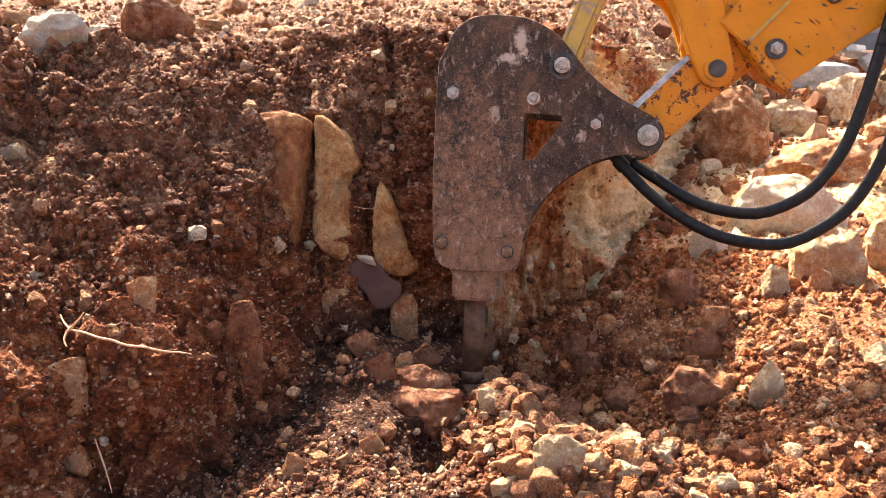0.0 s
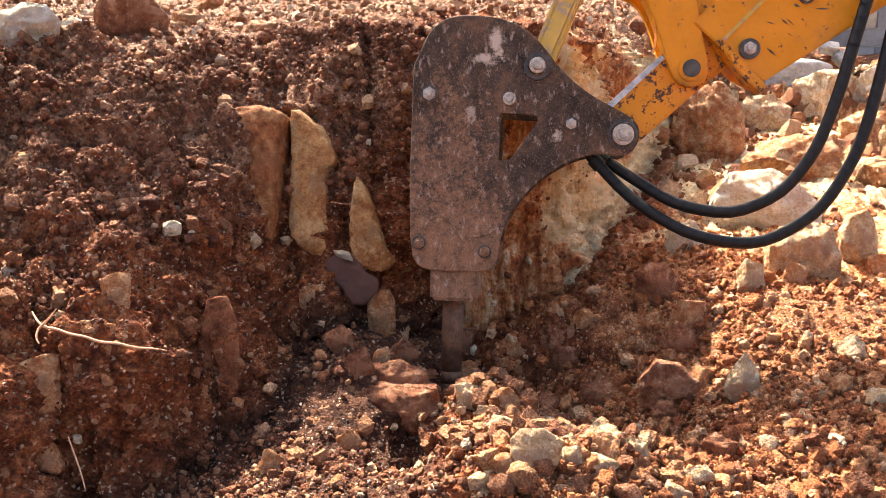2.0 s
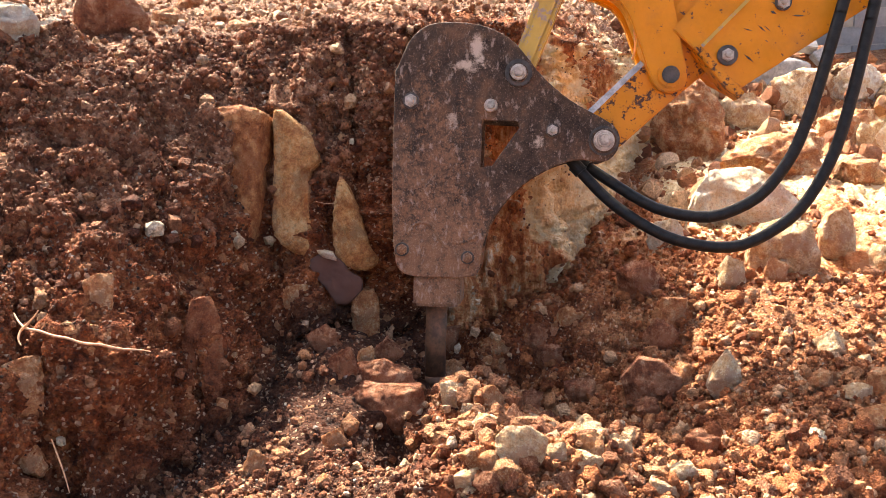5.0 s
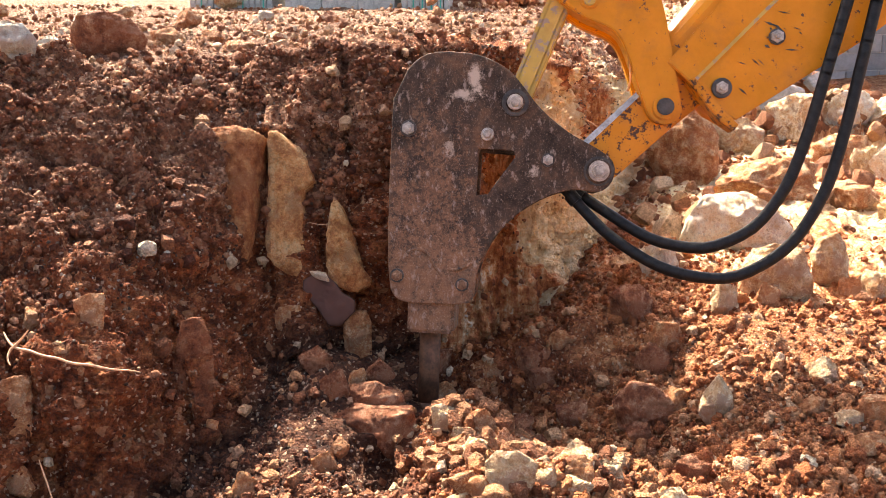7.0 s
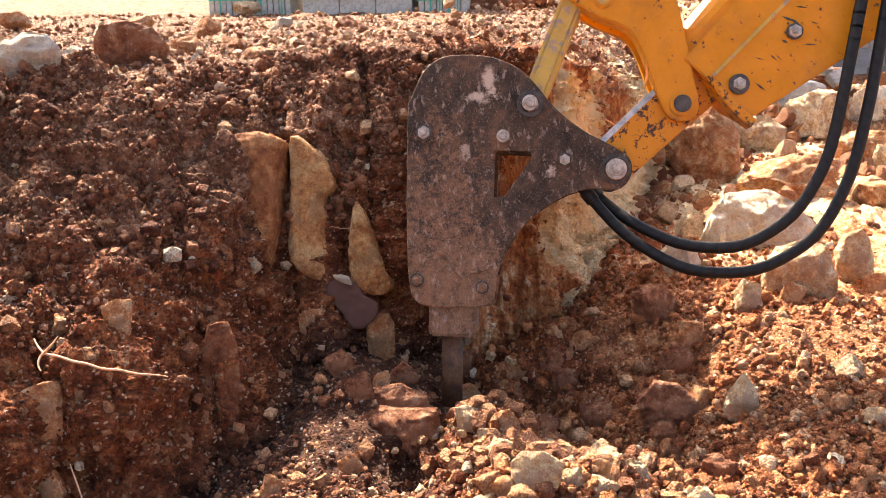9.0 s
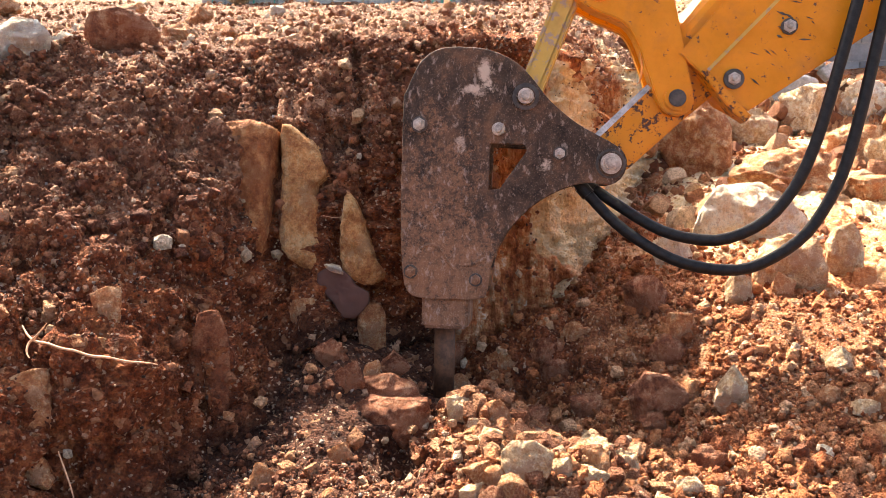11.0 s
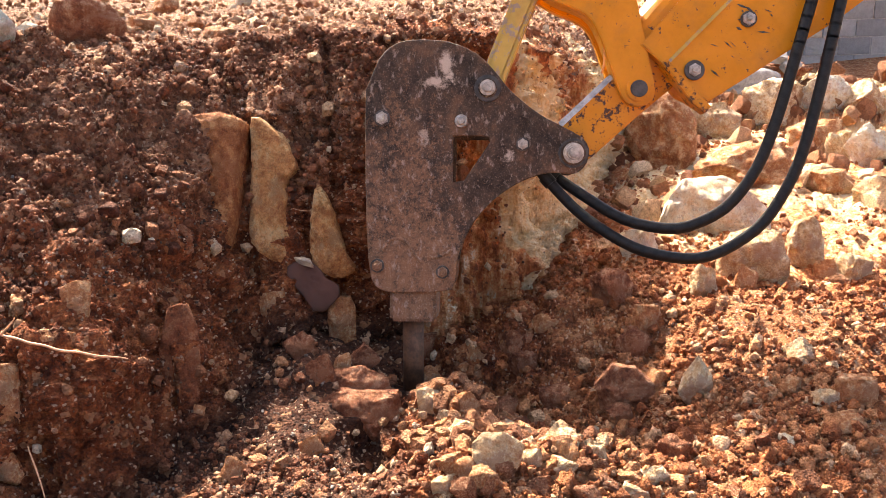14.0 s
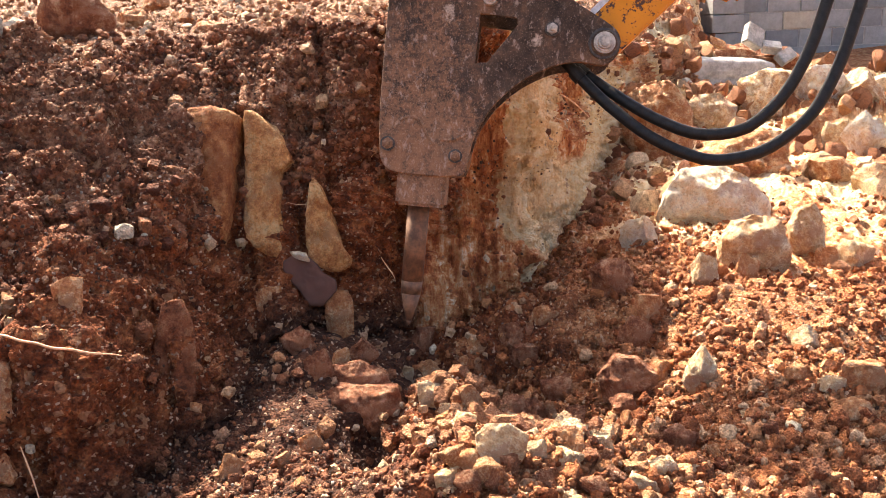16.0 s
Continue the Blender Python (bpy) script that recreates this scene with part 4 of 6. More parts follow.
HEAP *= np.clip((GP[..., 0] + 0.02) / 0.18, 0.05, 1)
FARR = np.clip((GAZ - 11) / 4, 0, 1) * np.clip((GR - 3.3) / 1.0, 0, 1)


# broken stones and boulders, one by one: place, size, kind
rock("stone", -0.161, 2.486, 0.082, 0.083, 0.061, 0.114, REDROCK, "pinkish broken stone at the bank's foot", (-5, 0, -6))
rock("stone", -0.233, 2.628, 0.111, 0.110, 0.080, 0.110, REDROCK, "red-stained broken rock in the ledge", (0, 2, -20))
rock("stone", -0.104, 2.585, 0.060, 0.056, 0.047, 0.088, TAN, "orange broken stone in the ledge", (-7, 6, -11))
rock("stone", 0.011, 2.556, 0.006, 0.065, 0.047, 0.084, TAN, "rounded brown stone on the ledge", (-5, 8, -1))
rock("stone", -0.037, 2.679, 0.046, 0.091, 0.066, 0.103, REDROCK, "red-brown broken stone behind the ledge", (2, 0, 6))
rock("stone", 0.170, 2.870, -0.111, 0.101, 0.073, 0.097, TAN, "orange-stained broken stone in the pit", (-6, 2, 17))
rock("stone", 0.096, 2.808, -0.086, 0.039, 0.038, 0.072, PALE, "small pale flake of limestone", (-1, 4, 8))
rock("stone", 0.249, 2.284, 0.066, 0.086, 0.062, 0.076, TAN, "orange broken stone on the heap", (-7, 4, 4))
rock("stone", 0.373, 2.811, -0.174, 0.078, 0.057, 0.068, TAN, "orange broken stone on the heap", (-4, -8, 17))
rock("stone", 0.292, 2.882, -0.090, 0.076, 0.055, 0.074, TAN, "sunlit orange stone on top of the heap", (-2, 3, 18))
rock("stone", 0.188, 2.201, 0.042, 0.061, 0.045, 0.047, TAN, "flat tan stone on the heap", (0, 7, -5))
rock("stone", 0.223, 2.080, 0.085, 0.055, 0.040, 0.063, PALE, "pale broken stone on the heap", (1, 0, 20))
rock("stone", 0.345, 1.720, 0.197, 0.048, 0.035, 0.054, PALE, "pale broken stone on the heap", (2, -7, -17))
rock("stone", 0.210, 1.838, 0.206, 0.059, 0.043, 0.055, PALE, "pale broken stone on the heap", (-5, 8, -3))
rock("stone", 0.200, 1.665, 0.207, 0.053, 0.039, 0.055, TAN, "orange broken stone on the heap", (0, -3, 0))
rock("stone", 0.395, 1.711, 0.173, 0.062, 0.045, 0.062, PALE, "pale broken stone on the heap", (-3, -2, 4))
rock("stone", 0.485, 1.715, 0.149, 0.053, 0.038, 0.055, TAN, "tan broken stone on the heap", (0, 7, 8))
rock("stone", 0.112, 1.783, 0.166, 0.049, 0.036, 0.047, TAN, "tan broken stone on the heap", (3, 6, 23))
rock("stone", 0.159, 1.649, 0.179, 0.057, 0.042, 0.050, PALE, "pale broken stone on the heap", (0, -6, 17))
rock("stone", 0.576, 2.955, 0.048, 0.098, 0.071, 0.074, TAN, "pinkish stone in the shaded hollow", (3, 7, 3))
rock("stone", 0.477, 2.932, -0.002, 0.119, 0.087, 0.095, REDROCK, "brown broken stone at the foot of the cut", (0, -5, 15))
rock("stone", 0.489, 2.868, -0.061, 0.109, 0.080, 0.098, REDROCK, "brown broken stone in the shaded hollow", (-1, -3, -20))
rock("stone", 0.580, 2.706, -0.118, 0.126, 0.092, 0.109, REDROCK, "brown broken stone in the shaded hollow", (2, 8, -19))
rock("stone", 0.720, 2.426, -0.047, 0.087, 0.064, 0.077, REDROCK, "rounded brown stone in the hollow", (1, -1, -16))
rock("stone", 0.715, 2.373, -0.068, 0.050, 0.036, 0.066, TAN, "small tan upright stone in red soil", (-4, 4, 17))
rock("stone", 0.845, 2.766, 0.045, 0.120, 0.087, 0.120, REDROCK, "soil-covered boulder in the hollow", (-7, 2, -21))
rock("stone", 0.899, 2.825, 0.106, 0.107, 0.078, 0.124, TAN, "soil-covered stone at the shadow's edge", (0, -3, 18))
rock("stone", 0.855, 2.521, 0.007, 0.080, 0.058, 0.098, TAN, "orange stone at the shadow's edge", (3, 0, 23))
rock("stone", 1.324, 3.083, 0.160, 0.100, 0.073, 0.122, TAN, "orange stone against a pale boulder", (-4, -7, 4))
rock("stone", 1.128, 2.964, 0.182, 0.088, 0.082, 0.154, PALE, "pale upright stone in red soil", (-7, -5, -4))
rock("stone", 1.726, 3.271, 0.130, 0.106, 0.077, 0.111, TAN, "orange soil-stained stone on red soil", (0, -6, -21))
rock("stone", 1.808, 3.241, 0.143, 0.132, 0.096, 0.153, PALE, "pale angular stone on red soil", (2, -3, 22))
rock("stone", 1.062, 3.548, 0.180, 0.165, 0.120, 0.176, WHITE, "white sunlit stone at the cliff's foot", (2, -2, -1))
rock("boulder", 1.897, 4.625, 0.302, 0.582, 0.424, 0.292, TAN, "broad orange-stained rock in the rubble", (-1, 2, 4))
rock("boulder", 3.014, 5.834, 0.218, 0.227, 0.165, 0.259, PALE, "pale rock in the far rubble", (-1, 2, 21))
rock("boulder", 3.112, 7.166, 0.391, 0.490, 0.357, 0.382, PALE, "pale rock in the far rubble", (-1, -1, 10))
rock("boulder", 3.503, 7.101, 0.456, 0.386, 0.281, 0.330, WHITE, "white rock in the far rubble", (-5, -3, 22))
rock("boulder", 3.775, 7.012, 0.396, 0.383, 0.279, 0.387, PALE, "pale rock in the far rubble", (-1, 0, -23))
rock("boulder", 3.062, 5.556, 0.245, 0.278, 0.202, 0.350, WHITE, "white rock in the far rubble", (-3, 1, -23))
rock("stone", 2.367, 4.194, 0.253, 0.167, 0.122, 0.176, PALE, "pale rock in the far rubble", (0, 2, -21))
rock("boulder", 2.291, 4.439, 0.251, 0.200, 0.146, 0.147, TAN, "tan rock in the far rubble", (0, 0, 8))
rock("stone", 0.982, 4.314, 0.164, 0.170, 0.124, 0.132, REDROCK, "red-brown stone at the foot of the cliff", (-3, 3, 11))
rock("stone", 1.243, 2.421, 0.140, 0.102, 0.074, 0.094, PALE, "pale stone in loose red soil", (-7, -7, 8))
rock("stone", 1.148, 2.255, 0.105, 0.080, 0.058, 0.075, TAN, "tan stone lying in loose red soil", (3, -4, -2))
rock("stone", 1.196, 2.167, 0.114, 0.074, 0.054, 0.062, PALE, "pale flake in loose red soil", (0, -3, -6))
rock("stone", 1.281, 2.183, 0.126, 0.130, 0.095, 0.092, TAN, "tan stone lying in loose red soil", (-4, -2, 4))
rock("stone", 1.215, 2.084, 0.083, 0.104, 0.076, 0.062, TAN, "flat tan stone in loose red soil", (-4, -2, 13))
rock("stone", 1.037, 2.023, 0.066, 0.078, 0.057, 0.043, WHITE, "flat white stone in loose red soil", (-7, 1, 11))
rock("stone", 0.622, 1.755, 0.128, 0.071, 0.052, 0.059, PALE, "pale stone at the heap's edge", (-4, -4, 14))
rock("stone", 0.556, 1.700, 0.120, 0.072, 0.052, 0.062, PALE, "pale stone at the heap's edge", (-5, -5, -3))
rock("stone", 0.753, 2.023, 0.048, 0.085, 0.062, 0.080, REDROCK, "dark red stone in loose soil", (0, -7, -8))
rock("stone", -0.339, 2.034, 0.013, 0.068, 0.050, 0.086, TAN, "upright orange stone on the dark soil", (-3, 6, -2))
rock("stone", -0.477, 2.292, 0.057, 0.038, 0.027, 0.041, TAN, "small tan stone on dark soil", (2, -5, -7))
rock("stone", -0.409, 2.351, 0.025, 0.042, 0.031, 0.035, PALE, "small pale stone on dark soil", (0, 6, -2))
rock("stone", -0.157, 2.126, 0.031, 0.062, 0.045, 0.060, TAN, "tan stone on the soil heap", (-5, -6, 1))
rock("stone", -0.158, 1.893, 0.045, 0.037, 0.027, 0.036, TAN, "tan stone on the soil heap", (-5, 5, 16))
rock("embedded_stone", -0.345, 2.809, 0.190, 0.091, 0.058, 0.081, TAN, "tan stone in the shaded bank", (-5, -3, 14))
rock("embedded_stone", -0.728, 2.075, 0.291, 0.047, 0.036, 0.063, TAN, "broken orange rock in the bank face", (0, 5, -7))
rock("embedded_stone", -0.839, 1.938, 0.090, 0.078, 0.060, 0.090, TAN, "tan rock at the foot of the bank", (-6, -3, 14))
rock("embedded_stone", -0.876, 2.202, 0.399, 0.040, 0.031, 0.053, TAN, "tan stone on the bank slope", (-4, -2, -3))
rock("embedded_stone", -0.644, 2.819, 0.461, 0.098, 0.065, 0.077, REDROCK, "red-brown broken stone in the bank slope", (-12, 0, 0))
rock("embedded_stone", -0.814, 2.622, 0.559, 0.065, 0.065, 0.032, TAN, "small orange stone on the bank slope", (-12, 0, 0))
rock("embedded_stone", -0.811, 2.92, 0.737, 0.046, 0.065, 0.06, PALE, "small pale stone on the bank slope", (-12, 0, 0))
rock("embedded_stone", -0.872, 2.192, 0.393, 0.047, 0.065, 0.05, TAN, "tan stone in the bank face", (-12, 0, 0))
rock("embedded_stone", -0.361, 2.881, 0.164, 0.111, 0.065, 0.056, REDROCK, "stone in the shaded bank", (-12, 0, 0))
rock("embedded_stone", 0.035, 3.608, 0.911, 0.101, 0.082, 0.079, TAN, "tan stone on the bank's lip", (-12, 0, 0))
rock("embedded_stone", -0.139, 3.368, 0.759, 0.082, 0.065, 0.07, REDROCK, "stone under the bank's lip", (-12, 0, 0))
rock("embedded_stone", 0.389, 3.429, 0.481, 0.108, 0.07, 0.13, TAN, "tan rock in the cut face", (-12, 0, 0))
rock("embedded_stone", 0.205, 3.202, 0.444, 0.081, 0.065, 0.081, REDROCK, "brown rock in the cut face", (-12, 0, 0))
rock("embedded_stone", 0.73, 3.974, 0.544, 0.15, 0.078, 0.175, REDROCK, "red rock between pale streaks of the cliff", (-12, 0, 0))
rock("embedded_stone", 0.825, 4.115, 0.274, 0.116, 0.065, 0.158, PALE, "pale rock in the cliff", (-12, 0, 0))
rock("embedded_stone", 0.957, 4.684, 0.784, 0.117, 0.091, 0.128, REDROCK, "red-brown broken stone in the cut face", (-12, 0, 0))
rock("embedded_stone", 0.258, 3.609, 0.88, 0.133, 0.087, 0.133, REDROCK, "stone in the cut face", (-12, 0, 0))
rock("embedded_stone", 0.033, 3.608, 0.897, 0.088, 0.069, 0.075, TAN, "tan stone below the lip", (-12, 0, 0))
rock("stone", -1.328, 3.63, 1.015, 0.101, 0.081, 0.101, WHITE, "white stone on top of the bank", (0, 0, -14))
rock("embedded_stone", -1.251, 2.644, 0.705, 0.1, 0.077, 0.073, PALE, "pale stone on the bank slope", (-12, 0, 0))
rock("stone", -1.122, 4.481, 1.041, 0.146, 0.117, 0.108, TAN, "tan stone on top of the bank", (0, 0, 20))
rock("stone", -1.935, 4.173, 1.08, 0.151, 0.121, 0.091, TAN, "tan stone on top of the bank", (0, 0, -13))
rock("embedded_stone", -1.11, 2.62, 0.674, 0.132, 0.065, 0.06, TAN, "tan stones on the bank slope", (-12, 0, 0))
rock("embedded_stone", -0.961, 2.419, 0.522, 0.062, 0.065, 0.04, TAN, "tan stone on the bank slope", (-12, 0, 0))
rock("embedded_stone", -0.876, 2.196, 0.399, 0.049, 0.065, 0.052, TAN, "tan stone on the bank slope", (-12, 0, 0))
rock("embedded_stone", -0.467, 3.271, 0.763, 0.073, 0.065, 0.053, TAN, "pinkish stone above the slab", (-12, 0, 0))
rock("stone", -1.514, 6.476, 1.141, 0.184, 0.165, 0.141, TAN, "rounded tan stone on top of the bank", (0, 0, 22))
rock("stone", -1.124, 4.481, 1.039, 0.135, 0.108, 0.098, TAN, "tan stone on top of the bank", (0, 0, -11))
rock("stone", -1.008, 4.965, 1.042, 0.135, 0.108, 0.075, TAN, "flat tan stone on top of the bank", (0, 0, 6))
rock("stone", -0.631, 4.661, 1.04, 0.107, 0.086, 0.079, PALE, "pale stone on top of the bank", (0, 0, 23))
rock("stone", -1.069, 7.005, 1.174, 0.152, 0.122, 0.085, WHITE, "white stone on top of the bank", (0, 0, -10))
rock("boulder", -0.478, 6.045, 1.133, 0.197, 0.177, 0.131, REDROCK, "red-brown stone on top of the bank", (0, 0, 7))
rock("stone", -0.693, 6.555, 1.122, 0.123, 0.099, 0.064, TAN, "small tan stone on top of the bank", (0, 0, 24))
rock("stone", -0.146, 4.366, 1.042, 0.095, 0.076, 0.071, REDROCK, "red-brown stone on top of the bank", (0, 0, -9))
rock("stone", -0.019, 4.545, 1.048, 0.135, 0.108, 0.074, PALE, "pale stone on top of the bank", (0, 0, 8))
rock("stone", 0.138, 6.458, 1.15, 0.106, 0.085, 0.078, TAN, "small tan stone on top of the bank", (0, 0, -25))
rock("stone", 0.242, 7.635, 1.216, 0.102, 0.081, 0.102, TAN, "small tan stone near the stacked blocks", (0, 0, -8))
rock("boulder", -1.841, 9.452, 1.338, 0.279, 0.223, 0.154, PALE, "pale stone near the stacked blocks", (0, 0, 9))
rock("stone", 0.362, 4.464, 1.013, 0.06, 0.048, 0.049, TAN, "small tan stone on top of the bank", (0, 0, -24))
rock("stone", -0.828, 5.263, 1.058, 0.083, 0.066, 0.045, PALE, "small pale stone on top of the bank", (0, 0, -7))
rock("stone", -0.723, 4.198, 1.012, 0.152, 0.122, 0.056, TAN, "flat tan stone at the bank's lip", (0, 0, 10))
rock("stone", -2.111, 6.891, 1.191, 0.166, 0.133, 0.1, TAN, "tan stone on top of the bank", (0, 0, -23))
rock("boulder", -2.854, 6.498, 1.201, 0.234, 0.188, 0.141, TAN, "tan stone on top of the bank", (0, 0, -6))
rock("stone", 0.817, 6.105, 1.118, 0.148, 0.118, 0.074, TAN, "tan stone on top of the bank", (0, 0, 11))
rock("boulder", 1.35, 7.769, 1.163, 0.235, 0.188, 0.122, TAN, "tan stone on top of the bank", (0, 0, -22))

# standing slabs, the pointed stone and an unidentified brown patch added as a stone
def outline_stone(name, outline, depth, at, turn, material, label, seed, rough=0.012, group="", cuts=0):
    """A flat-faced broken stone with the given outline in x and z and a thickness in y."""
    v, f = ICO[5]
    pts = np.array(outline)
    mid = pts.mean(0)
    ang = np.arctan2(v[:, 2], v[:, 0])
    dx, dz = np.cos(ang), np.sin(ang)
    reach = np.zeros(len(v))
    for p, q in zip(pts - mid, np.roll(pts, -1, 0) - mid):
        e = q - p
        den = dx * e[1] - dz * e[0]
        den = np.where(np.abs(den) < 1e-9, 1e-9, den)
        r, u = (p[0] * e[1] - p[1] * e[0]) / den, (p[0] * dz - p[1] * dx) / den
        reach = np.maximum(reach, np.where((r > 0) & (u >= -1e-6) & (u <= 1 + 1e-6), r, 0))
    rho, q = np.hypot(v[:, 0], v[:, 2]), np.abs(v[:, 1])
    k = (rho ** 7 + q ** 7) ** (1 / 7)
    flat, deep = rho / k, v[:, 1] / k
    # slanting breaks across the front
    rng = np.random.RandomState(seed)
    for _ in range(cuts):
        n = np.array((rng.normal(), -rng.uniform(0.5, 1.4), rng.normal()))
        n /= np.linalg.norm(n)
        over = np.maximum(np.stack([dx * flat, deep, dz * flat], 1) @ n - rng.uniform(0.62, 0.95), 0)
        deep = deep - over * n[1] / max(n[1] ** 2, 0.25) * 0.8
    w = np.stack([mid[0] + dx * reach * flat, deep * depth / 2, mid[1] + dz * reach * flat], 1)
    wob = w + seed
    w[:, 1] += rough * (0.9 * fbm(wob, 7, 2) + 0.7 * fbm(wob, 19, 5, 0.65, True))
    w[:, 0] += rough * 0.4 * fbm(wob + 5, 24, 4, 0.7)
    w[:, 2] += rough * 0.4 * fbm(wob + 9, 24, 4, 0.7)
    ob = new(name, mesh_from(name, w, f, material))
    ob.matrix_basis = pose(*at, *turn)
    return tagged(ob, label, "stone", group)


outline_stone("rock_slab", [(-0.199, 0.2), (-0.095, 0.2), (0.002, 0.221), (0.052, 0.21), (0.094, 0.186), (0.088, 0.081), (0.078, -0.036), (0.071, -0.162), (0.054, -0.24),
                            (0.0, -0.23), (-0.055, -0.16), (-0.09, 0.0), (-0.12, 0.08), (-0.17, 0.125)],
              0.15, (-0.535, 3.025, 0.565), (-20, 0, -6), REDSLAB, "reddish limestone slab standing in the bank", 41, group="standing slabs")
outline_stone("rock_slab", [(-0.086, 0.277), (-0.070, 0.281), (-0.039, 0.268), (0.001, 0.235), (0.037, 0.219), (0.058, 0.171), (0.085, 0.103), (0.056, 0.091), (0.048, 0.044), (0.053, -0.014),
                            (0.053, -0.072), (0.073, -0.168), (0.063, -0.225), (0.014, -0.22), (-0.03, -0.19), (-0.06, -0.15), (-0.073, -0.089), (-0.078, 0.004), (-0.069, 0.101), (-0.076, 0.199)],
              0.15, (-0.352, 3.045, 0.485), (-18, 0, -6), SLABM, "yellow limestone slab with a pale worn face standing in the bank", 57, group="standing slabs")
outline_stone("pointed_stone", [(-0.046, 0.201), (-0.032, 0.191), (-0.011, 0.144), (0.013, 0.097), (0.025, 0.055), (0.041, 0.002), (0.053, -0.036), (0.084, -0.064), (0.079, -0.089), (0.048, -0.114),
                                (0.01, -0.111), (-0.021, -0.095), (-0.054, -0.08), (-0.064, -0.019), (-0.065, 0.057), (-0.057, 0.134)],
              0.10, (-0.158, 2.955, 0.350), (-14, 0, -6), SLABM, "pointed pale yellow stone leaning against the bank", 97, 0.010)
outline_stone("flat_brown_patch", [(-0.075, 0.092), (-0.038, 0.114), (-0.01, 0.119), (0.037, 0.075), (0.049, 0.052), (0.094, 0.027), (0.094, -0.014), (0.046, -0.059), (0.007, -0.058), (-0.021, -0.013),
                                   (-0.058, 0.033), (-0.078, 0.062)],
              0.04, (-0.222, 2.880, 0.200), (-14, 0, 0), BROWNPATCH, "smooth flat dark brown patch of unknown kind leaning on the bank", 23, 0.003)
outline_stone("embedded_stone", [(-0.027, 0.128), (0.025, 0.135), (0.051, 0.053), (0.054, -0.045), (0.041, -0.138), (-0.004, -0.152), (-0.047, -0.112), (-0.055, 0.015)], 0.064, (-0.529, 2.355, 0.203), (-18, 0, 10), CAKED, "large soil-caked rock bulging from the shaded bank face", 207, 0.0073, "loose stones", 6)
outline_stone("boulder", [(-0.123, 0.055), (-0.056, 0.080), (0.024, 0.074), (0.113, 0.075), (0.125, 0.000), (0.111, -0.050), (0.072, -0.092), (0.005, -0.080), (-0.058, -0.043), (-0.105, 0.012)], 0.126, (-0.046, 2.400, -0.027), (-12, 0, 2), REDROCK, "large red-stained bedrock lump below the bank", 214, 0.0091, "loose stones", 16)
outline_stone("boulder", [(-0.102, -0.013), (-0.068, 0.042), (0.014, 0.050), (0.096, 0.010), (0.102, -0.049), (-0.054, -0.054)], 0.079, (-0.056, 2.492, 0.042), (-12, 0, 2), REDROCK, "flat red-stained bedrock ledge below the bank", 221, 0.0065, "loose stones", 16)
outline_stone("boulder", [(-0.141, 0.037), (-0.116, 0.086), (-0.036, 0.098), (0.087, 0.082), (0.147, 0.004), (0.126, -0.080), (0.025, -0.110), (-0.082, -0.096), (-0.143, -0.054)], 0.157, (-1.165, 3.792, 1.052), (-12, 0, 13), REDROCK, "large red-brown rock on top of the bank", 228, 0.0108, "loose stones", 6)
outline_stone("boulder", [(-0.084, 0.051), (-0.008, 0.081), (0.068, 0.072), (0.106, 0.016), (0.094, -0.044), (0.011, -0.091), (-0.072, -0.080), (-0.103, -0.017)], 0.130, (-1.270, 3.074, 1.037), (-12, 0, 17), WHITE, "large white boulder on top of the bank", 235, 0.0093, "loose stones", 6)
outline_stone("boulder", [(-0.185, 0.187), (-0.043, 0.267), (0.077, 0.264), (0.201, 0.108), (0.223, -0.141), (0.112, -0.299), (-0.096, -0.283), (-0.221, -0.027)], 0.361, (1.744, 5.665, 0.350), (-12, 0, -12), TAN, "big orange-stained limestone boulder on the rubble floor", 242, 0.0223, "loose stones", 6)
outline_stone("boulder", [(-0.241, -0.138), (-0.205, 0.007), (-0.138, 0.119), (0.038, 0.145), (0.134, 0.094), (0.241, -0.006), (0.241, -0.120), (0.028, -0.161)], 0.232, (1.474, 3.867, 0.261), (-12, 0, -15), WHITE, "large sunlit pale boulder half buried in rubble", 249, 0.0150, "loose stones", 6)
outline_stone("boulder", [(-0.128, -0.098), (-0.116, 0.026), (-0.070, 0.090), (-0.002, 0.118), (0.098, 0.110), (0.131, -0.005), (0.120, -0.102), (0.000, -0.133)], 0.189, (1.397, 3.213, 0.207), (-12, 0, -16), PALE, "sunlit pale boulder with a broad broken face", 256, 0.0126, "loose stones", 6)
outline_stone("boulder", [(-0.072, 0.034), (-0.039, 0.101), (0.021, 0.125), (0.066, 0.045), (0.069, -0.077), (-0.000, -0.140), (-0.053, -0.084)], 0.119, (1.676, 3.367, 0.210), (-12, 0, -18), PALE, "pale boulder beside a larger one", 263, 0.0087, "loose stones", 6)
outline_stone("boulder", [(-0.201, 0.007), (-0.112, 0.142), (0.071, 0.151), (0.196, 0.060), (0.171, -0.130), (-0.079, -0.171)], 0.244, (2.469, 6.731, 0.287), (-12, 0, -14), PALE, "pale boulder with an orange underside", 270, 0.0157, "loose stones", 6)
outline_stone("boulder", [(-0.181, 0.084), (-0.027, 0.155), (0.164, 0.143), (0.166, -0.118), (-0.008, -0.175), (-0.157, -0.077)], 0.250, (2.926, 6.006, 0.251), (-12, 0, -18), TAN, "square orange rock in the rubble", 277, 0.0161, "loose stones", 6)
